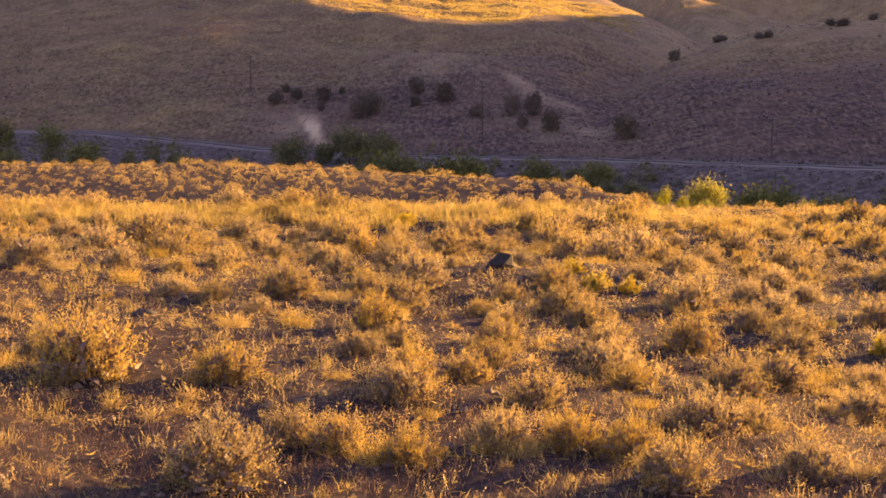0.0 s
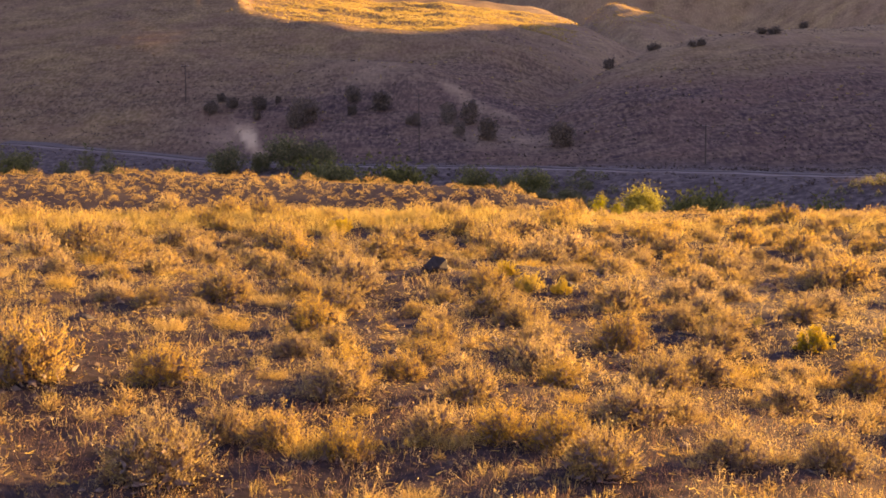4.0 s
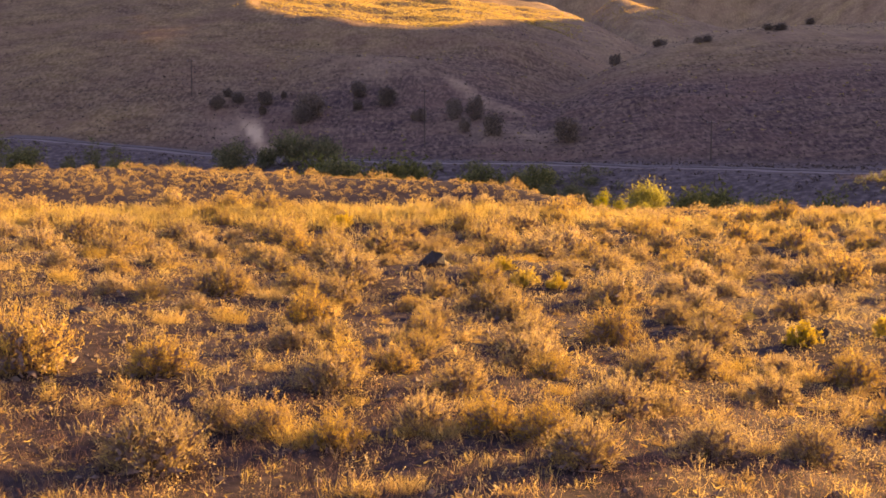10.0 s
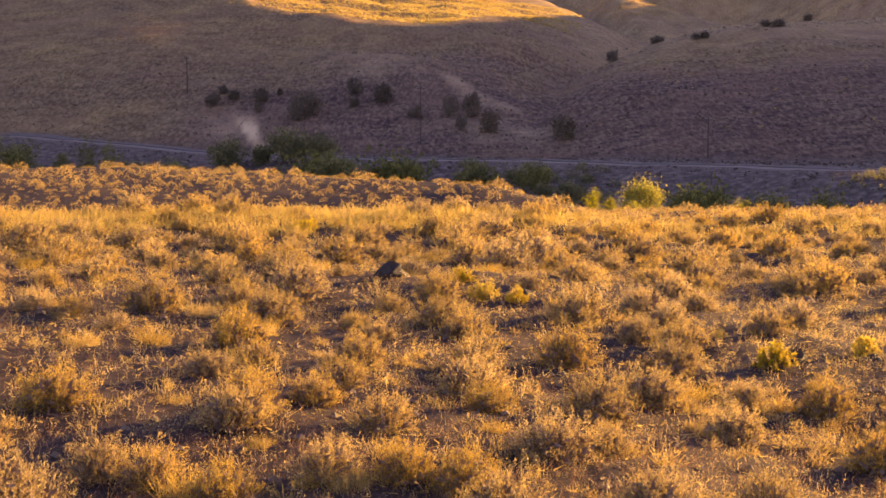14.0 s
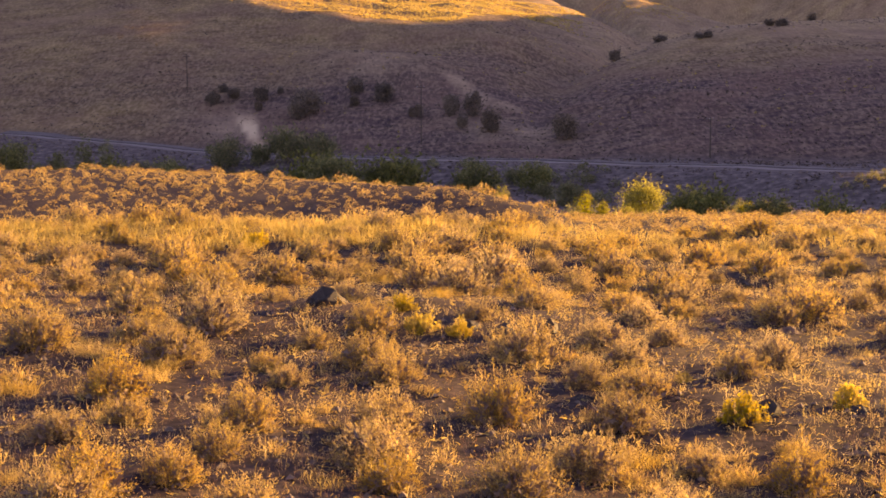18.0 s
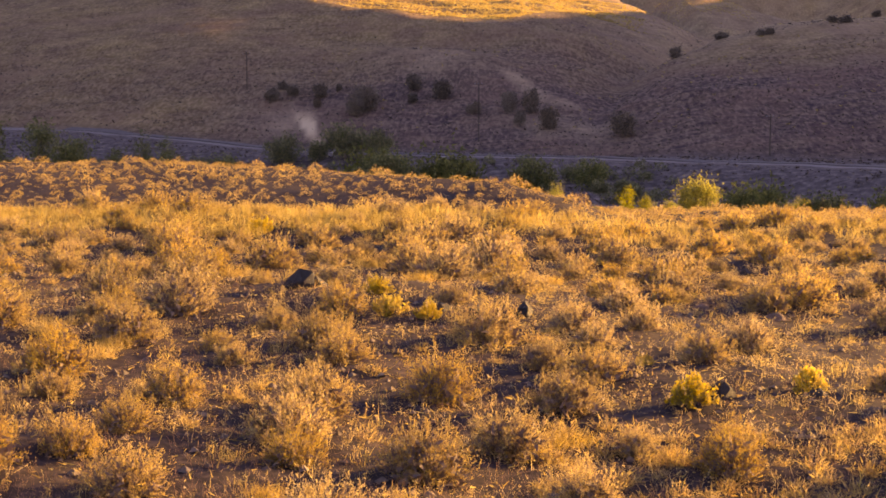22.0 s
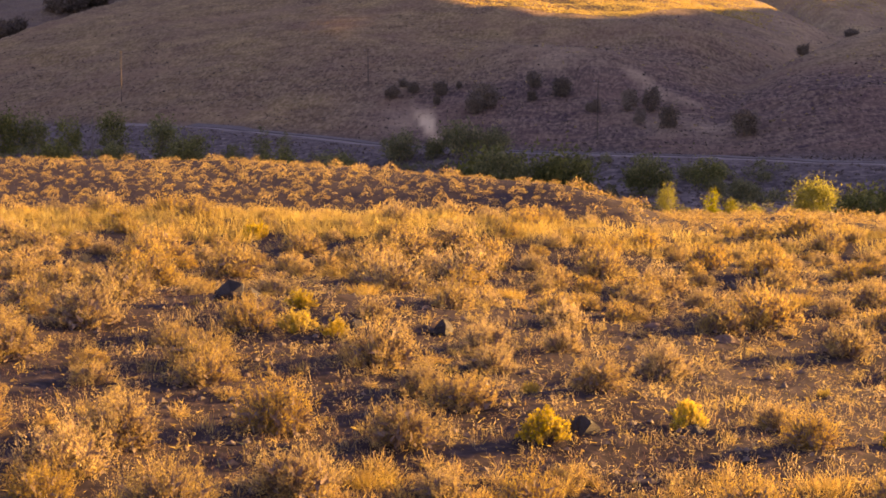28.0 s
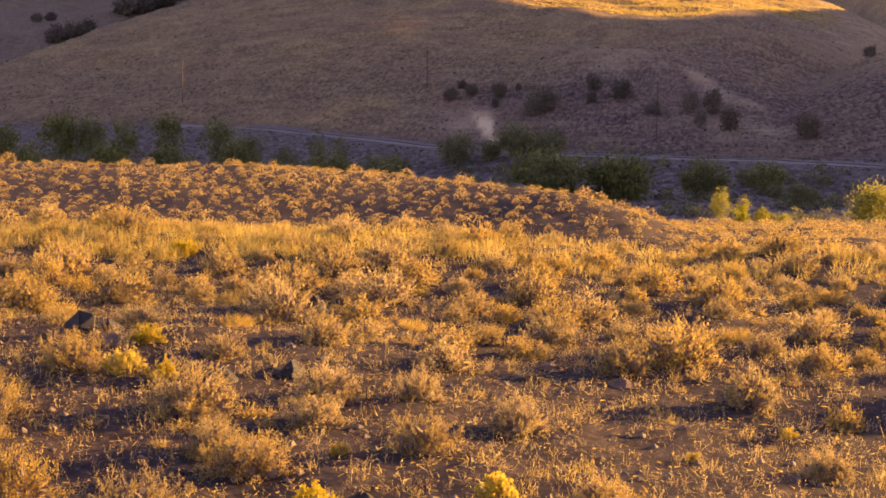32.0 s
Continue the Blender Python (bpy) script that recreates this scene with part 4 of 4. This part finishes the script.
# ---- trees of the valley and the hills ----
def tree(name, x, y, tall, wide, leaf, seed, label, category, group, trunk_part=0.25, clumps=34, per=26, size=0.16, bark=BARK, sink=0.15):
    """Tapered trunk with limbs, and a crown of many small leaf clumps with gaps and an uneven outline."""
    r = np.random.default_rng(seed)
    base = new(name)
    base.location = (x, y, height(x, y) - sink)
    lean = r.normal(0, 0.05, 2) * tall
    u = np.linspace(0, 1, 5)[:, None]
    trunk = np.concatenate([lean * u**1.5, u * tall * 0.8], 1)[None]
    limbs = []
    for k in range(7):
        f = r.uniform(max(trunk_part, 0.1) * 0.8, 0.75)
        start = np.array([lean[0] * f**1.5, lean[1] * f**1.5, tall * 0.8 * f])
        a = k * 0.9 + r.uniform(0, 0.6)
        end = start + np.array([math.cos(a), math.sin(a), r.uniform(0.25, 0.8)]) * wide * r.uniform(0.25, 0.45)
        mid = np.linspace(0, 1, 5)[:, None]
        limbs.append(start * (1 - mid) + end * mid + np.array([0, 0, 0.05 * tall]) * mid * (1 - mid) * 4)
    bole = child("trunk", mesh_of("trunk", *stem_tubes(trunk, 0.03 * tall), bark), base, "grey-brown tapered trunk")
    for limb in limbs if leaf is not JUNIPER else ():
        child("limb", mesh_of("limb", *stem_tubes(limb[None], 0.012 * tall), bark), bole)
    c = unit(r.normal(0, 1, (clumps, 3))) * r.uniform(0.35, 1.0, (clumps, 1)) ** 0.6
    c = c * np.array([wide / 2, wide / 2, tall * (1 - trunk_part) / 2]) * r.uniform(0.6, 1.0, (clumps, 1))
    c[:, 2] += tall * (trunk_part + (1 - trunk_part) / 2)
    if trunk_part < 0:
        c = unit(r.normal(0, 1, (clumps, 3)))
        c = c / np.sum(c**4, 1, keepdims=True) ** 0.25 * r.uniform(0.3, 1.0, (clumps, 1)) ** 0.5
        c = c * np.array([wide / 2.4, wide / 2.4, tall * 0.42]) * r.uniform(0.75, 1.05, (clumps, 1)) + (0, 0, 0.45 * tall)
    c[:, :2] += lean * 0.6
    root = np.repeat(c, per, 0) + r.normal(0, 1, (clumps * per, 3)) * wide * np.repeat(r.uniform(0.04, 0.14, (clumps, 1)), per, 0)
    way = unit(r.normal(0, 1, root.shape) + (0, 0, 0.5))
    crown = blades(root, way, size * wide * r.uniform(0.5, 1.1, len(root)), size * 0.55 * wide * r.uniform(0.5, 1.1, len(root)), r)
    child("crown", mesh_of("crown", *crown, leaf), base)
    return tagged(base, label, category, group)


# spots: x, y, height of the treetop, width
JUNIPERS = [
    (-49, 412, 7.3, 3.7), (-47, 423, 9.4, 2.6), (-43, 416, 8.1, 3.2), (-35, 415, 8.9, 4.0), (-35, 404, 4.1, 2.1),
    (-30, 420, 8.5, 1.7), (-21, 397, 8.2, 7.0), (-23, 393, 4.7, 4.8), (-8, 414, 11.4, 4.3), (-8, 400, 5.8, 2.6),
    (0, 404, 9.7, 4.9), (10, 386, 3.7, 2.2), (8, 385, 2.9, 1.9), (19, 386, 6.8, 4.0), (25, 386, 7.4, 4.4),
    (21, 372, 1.6, 2.7), (28, 366, 2.5, 4.7), (46, 353, 1.0, 5.7), (-16, 367, -3.5, 3.8),
]
CREST_JUNIPERS = [
    (79.5, 488, 26.6, 3.6), (94, 482, 27.5, 3.9), (102, 458, 27.7, 2.6), (105, 458, 28.5, 2.6),
    (128, 470, 32.8, 2.7), (132, 469, 32.9, 3.5), (152, 503, 37.5, 2.7),
]
FAR_TREES = [
    (-405, 950, 51.8, 10.8), (-401, 960, 57.3, 14.2), (-396, 970, 58.0, 12.0), (-397, 989, 60.5, 11.1), (-416, 1108, 81.7, 11.4),
    (-410, 1110, 84.3, 14.2), (-403, 1118, 84.8, 14.3), (-404, 1140, 89.1, 14.6), (-399, 1151, 92.6, 14.7), (-394, 1158, 93.2, 12.8),
    (-407, 1223, 102.2, 13.5), (-465, 1058, 69.4, 7.4), (-470, 1095, 72.6, 7.7),
]
WILLOWS_LEFT = [
    (-60, 232, -2.5, 4.8), (-52, 229, -3.9, 2.7), (-41, 221, -4.9, 5.3), (-32, 217, -4.8, 4.3), (-111, 281, 1.4, 6.2),
    (-106, 283, 0.3, 4.6), (-92, 267, -0.1, 4.4), (-88, 215, -3.5, 4.4), (-77, 219, -4.0, 5.7), (-88, 279, 1.5, 4.8),
    (-69, 225, -3.2, 4.7), (-82, 292, -0.4, 5.4), (-65, 257, -2.5, 5.6), (-55, 248, -3.8, 3.0), (-61, 298, -2.4, 3.1),
    (-36, 252, -5.5, 4.0), (-104, 240, -0.8, 5.0),
]
WILLOWS_RIGHT = [
    (-8, 250, -4.2, 6.0), (40, 173, -5.4, 5.6), (46, 166, -5.9, 4.0), (52, 160, -5.6, 4.3), (18, 261, -7.2, 6.3),
    (-10, 260, -5.7, 9.2), (3, 255, -7.3, 9.2), (30, 274, -7.5, 4.9),
]
DARK_TREES = [
    (-61, 318, -2.9, 3.4), (-35, 324, -5.4, 7.5), (-21, 322, -3.2, 9.5), (-14, 321, -4.6, 7.0), (-27, 326, -6.0, 5.0), (32, 240, -10.0, 4.4),
    (27, 284, -10.2, 4.0), (30, 258, -12.0, 3.4), (35, 247, -12.6, 3.6),
]
YELLOW_TREES = [
    (39, 209, -8.1, 5.9), (43, 204, -12.5, 1.8), (53, 202, -10.5, 2.4), (58, 201, -10.2, 1.6), (64, 199, -11.6, 2.1),
    (25, 207, -12.2, 1.6), (18, 204, -8.2, 2.5),
]
SHRUBS = [(12.7, 80.0, -1.6, 0.89), (13.6, 79.9, -2.2, 0.77), (14.5, 76.8, -2.5, 0.68)]
seed = 600
for spots, name, leaf, label, category, group, bole, clumps, per, size in (
    (JUNIPERS, "juniper", JUNIPER, "dark round juniper on the shaded bank", "tree", "junipers on the bank", -0.08, 60, 34, 0.13),
    (CREST_JUNIPERS, "juniper", JUNIPER, "small dark juniper along the grassy crest", "tree", "junipers along the crest", -0.08, 50, 30, 0.14),
    (FAR_TREES, "juniper", JUNIPER, "dark juniper on the distant hillside", "tree", "junipers on the distant hill", -0.08, 40, 18, 0.2),
    (WILLOWS_LEFT, "willow", WILLOW, "green willow beside the shaded riverbed", "tree", "willows along the river", 0.08, 60, 42, 0.08),
    (WILLOWS_RIGHT, "willow", WILLOW, "green willow thicket in the shaded valley", "tree", "willows along the river", 0.06, 60, 42, 0.08),
    (DARK_TREES, "cottonwood", WILLOW_LOW, "dark green cottonwood in the shaded valley", "tree", "cottonwoods in the valley", 0.06, 60, 42, 0.08),
    (YELLOW_TREES, "young_cottonwood", AUTUMN, "sunlit yellow-green cottonwood beyond the bench", "tree", "sunlit cottonwoods", 0.06, 80, 52, 0.06),
    (SHRUBS, "green_shrub", AUTUMN, "bright yellow-green shrub below the bench edge", "bush", "shrubs below the bench", 0.02, 50, 24, 0.1),
):
    for x, y, top, wide in spots:
        tall = max(top - height(x, y) + 0.15, 0.7 * wide if leaf is JUNIPER else 0.85 * wide, 0.8 if spots is SHRUBS else 1.5)
        seed += 1
        tall, wide = (tall * 0.55, wide * 1.05) if spots is CREST_JUNIPERS else (tall * 0.85, wide * 1.3) if spots is WILLOWS_RIGHT else (tall, wide)
        tree(name, x, y, tall, wide * (1.5 if spots is WILLOWS_LEFT else 1.2), leaf, seed, label, category, group, bole, clumps, per, size)

# bare white snag by the river
snag = new("dead_tree", None)
snag.location = (-86, 262, height(-86, 262) - 0.1)
u5 = np.linspace(0, 1, 5)[:, None]
snag_lines = np.array([np.concatenate([u5 * 0.3, u5 * 0.1, u5 * 11.0], 1), np.concatenate([0.2 + u5 * 1.4, u5 * 0.3, 5 + u5 * 4.0], 1)])
child("trunk", mesh_of("snag_wood", *stem_tubes(snag_lines[:1], 0.3), ROADBED), snag)
child("limb", mesh_of("snag_limb", *stem_tubes(snag_lines[1:], 0.16), ROADBED), snag)
tagged(snag, "bare bleached dead trunk among willows", "dead tree")

# ---- road and its shoulder ----
def ribbon(name, material, inner, outer, lift, label, start=-128):
    xs = np.linspace(start, 170, 260)
    ys = road_line(xs)
    ys = np.convolve(np.pad(ys, 12, mode="edge"), np.ones(25) / 25, "valid")
    way = unit(np.stack([np.gradient(xs), np.gradient(ys)], -1))
    side = np.stack([-way[:, 1], way[:, 0]], -1)
    rows = []
    for off, drop in ((inner, -0.4), (inner + 0.3, 0.0), (outer - 0.3, 0.0), (outer, -0.4)):
        p = np.stack([xs, ys], -1) + side * off
        rows.append(np.concatenate([p, (np.maximum(grounded(xs, ys), grounded(p[:, 0], p[:, 1])) + lift + drop)[:, None]], 1))
    n = len(xs)
    verts = np.concatenate(rows)
    i = np.arange(n - 1)
    quads = np.concatenate([np.stack([i + k * n, i + 1 + k * n, i + 1 + (k + 1) * n, i + (k + 1) * n], -1) for k in range(3)])
    return tagged(new(name, mesh_of(name, verts, quads, material)), label, "road", kind="structure")


ribbon("road", ROADBED, -2.8, 2.8, 0.25, "pale gravel road along the valley floor")
ribbon("road_shoulder", BALLAST, 3.4, 9.0, 0.4, "grey gravel bank above the road", -104)

# ---- utility poles ----
def turned(r0, r1, z0, z1, sides=8):
    bm = bmesh.new()
    bmesh.ops.create_cone(bm, cap_ends=True, segments=sides, radius1=r0, radius2=r1, depth=z1 - z0, matrix=Matrix.Translation((0, 0, (z0 + z1) / 2)))
    return bm


def finished(name, bm, material):
    me = bpy.data.meshes.new(name)
    bm.to_mesh(me)
    bm.free()
    me.materials.append(material)
    return me


def utility_pole(x, y, top):
    z = height(x, y)
    tall = max(top - z, 9.0)
    base = new("utility_pole")
    base.location = (x, y, z - 0.3)
    base.rotation_euler = (0, 0, 0.6)
    child("post", finished("post", turned(0.17, 0.11, 0, tall + 0.3), POLE), base)
    bm = bmesh.new()
    bmesh.ops.create_cube(bm, size=1.0, matrix=Matrix.Translation((0, 0.2, tall - 0.35)) @ Matrix.Diagonal((2.4, 0.12, 0.15, 1)))
    bmesh.ops.bevel(bm, geom=list(bm.edges), offset=0.02, segments=1, affect="EDGES")
    arm = child("crossarm", finished("crossarm", bm, POLE), base)
    for off in (-1.05, 0.0, 1.05):
        peg = turned(0.07, 0.045, 0, 0.28, 8)
        bmesh.ops.translate(peg, verts=peg.verts, vec=(off, 0.2, tall - 0.28))
        child("insulator", finished("insulator", peg, GLASS_GREY), arm, "small grey porcelain insulator")
    return tagged(base, "weathered wooden utility pole with a crossarm", "pole", "poles along the road")


for x, y, top in ((-135, 428, 17.5), (-58, 426, 18.0), (10, 359, 8.1), (74, 317, 0.4)):
    utility_pole(x, y, top)
marker = new("marker_post", finished("marker_post", turned(0.1, 0.08, 0, 2.2), POLE))
marker.location = (62, 262, height(62, 262) - 0.1)
tagged(marker, "short wooden marker post beside the road", "post")

# ---- scrub on valley and hills ----
def clump(seed, n=5):
    r = np.random.default_rng(seed)
    root = r.normal(0, 0.24, (n, 3)) * (1, 1, 0.5) + (0, 0, 0.22)
    return blades(root, unit(r.normal(0, 1, (n, 3)) + (0, 0, 0.7)), r.uniform(0.35, 0.6, n), r.uniform(0.3, 0.5, n), r)


clumps = [clump(80 + k) for k in range(8)]
hx, hy = rng.uniform(-260, 190, 60000), rng.uniform(300, 720, 60000)
sv = hy - hill_base(hx)
keep = (sv > -4) & ~((np.abs(hx + 33) < 6) & (sv < 26)) & (rng.uniform(0, 1, len(hx)) < np.where(sv < 90, 0.7, 0.16) + 0.25 * step(20, 70, hx) * step(160, 60, sv) + 0.4 * waves(hx, hy, 60.0, 91, 3)) & (np.abs(np.arctan2(hx, hy)) < 0.52)
hx, hy = hx[keep], hy[keep]
hs = rng.uniform(0.3, 0.95, len(hx)) * (1 + 0.6 * (rng.uniform(0, 1, len(hx)) > 0.95))
vx, vy = rng.uniform(-160, 110, 22000), rng.uniform(100, 400, 22000)
keep = (vy < hill_base(vx) - 2) & (np.abs(vy - road_line(vx) - 4) > 11) & (np.abs(np.arctan2(vx, vy)) < 0.52)
vx, vy = vx[keep], vy[keep]
vs = rng.uniform(0.4, 1.15, len(vx))
pieces = [scatter_on(clumps, hx, hy, hs, hs * 0.8, rng, 0.05), scatter_on(clumps, vx, vy, vs, vs * 0.8, rng, 0.05)]
tagged(new("hillside_scrub", mesh_of("hillside_scrub", *joined(pieces), SCRUB)), "low dark sagebrush dotted over hills and valley", "scrub", kind="stuff")

# low willow thicket along the riverbed
bx, by = rng.uniform(-150, 90, 2600), rng.uniform(150, 330, 2600)
keep = (by < road_line(bx) - 14) & (by > 175 - 0.25 * np.minimum(bx, 0)) & (np.abs(np.arctan2(bx, by)) < 0.5) & (waves(bx, by, 30.0, 97, 3) > 0.1)
bx, by = bx[keep], by[keep]
bs = rng.uniform(1.4, 3.4, len(bx))
thicket = [cushion(240 + k, 110, 0.75, 1.2) for k in range(5)]
tagged(new("willow_thicket", mesh_of("willow_thicket", *scatter_on(thicket, bx, by, bs, bs * 0.9, rng, 0.1), WILLOW_LOW)), "low dark green willow thicket along the riverbed", "thicket", kind="stuff")

# ---- dry grass of the slopes, densest where it brightens the sunlit patch ----
def sprig(seed, n=5):
    r = np.random.default_rng(seed)
    root = r.normal(0, 0.3, (n, 3)) * (1, 1, 0)
    return blades(root, unit(r.normal(0, 0.45, (n, 3)) + (0, 0, 1)), r.uniform(0.5, 1.0, n), r.uniform(0.2, 0.36, n), r)


gx, gy = rng.uniform(-230, 190, 18000), rng.uniform(330, 760, 18000)
sv = gy - hill_base(gx)
# pale sprigs crowd where sun falls, so their colour adds to that light
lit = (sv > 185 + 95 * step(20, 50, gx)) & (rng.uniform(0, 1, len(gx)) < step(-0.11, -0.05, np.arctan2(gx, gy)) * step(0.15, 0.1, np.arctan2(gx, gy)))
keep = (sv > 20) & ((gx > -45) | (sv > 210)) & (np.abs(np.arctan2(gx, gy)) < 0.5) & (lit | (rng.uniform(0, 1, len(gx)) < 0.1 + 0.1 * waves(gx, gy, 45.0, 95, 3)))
gx, gy = gx[keep], gy[keep]
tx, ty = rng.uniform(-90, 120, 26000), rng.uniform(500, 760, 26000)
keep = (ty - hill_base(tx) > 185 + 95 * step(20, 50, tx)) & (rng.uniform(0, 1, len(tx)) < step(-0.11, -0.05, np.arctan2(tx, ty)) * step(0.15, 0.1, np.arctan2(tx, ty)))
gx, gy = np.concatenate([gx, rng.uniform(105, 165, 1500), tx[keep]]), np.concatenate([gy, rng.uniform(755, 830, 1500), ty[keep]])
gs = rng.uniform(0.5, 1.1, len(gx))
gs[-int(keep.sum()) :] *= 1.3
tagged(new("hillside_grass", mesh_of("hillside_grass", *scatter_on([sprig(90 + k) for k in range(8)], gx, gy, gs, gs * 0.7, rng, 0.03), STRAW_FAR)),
       "dry golden grass on the hill slopes, packed thick to brighten the sunlit patch", "grass", kind="stuff")
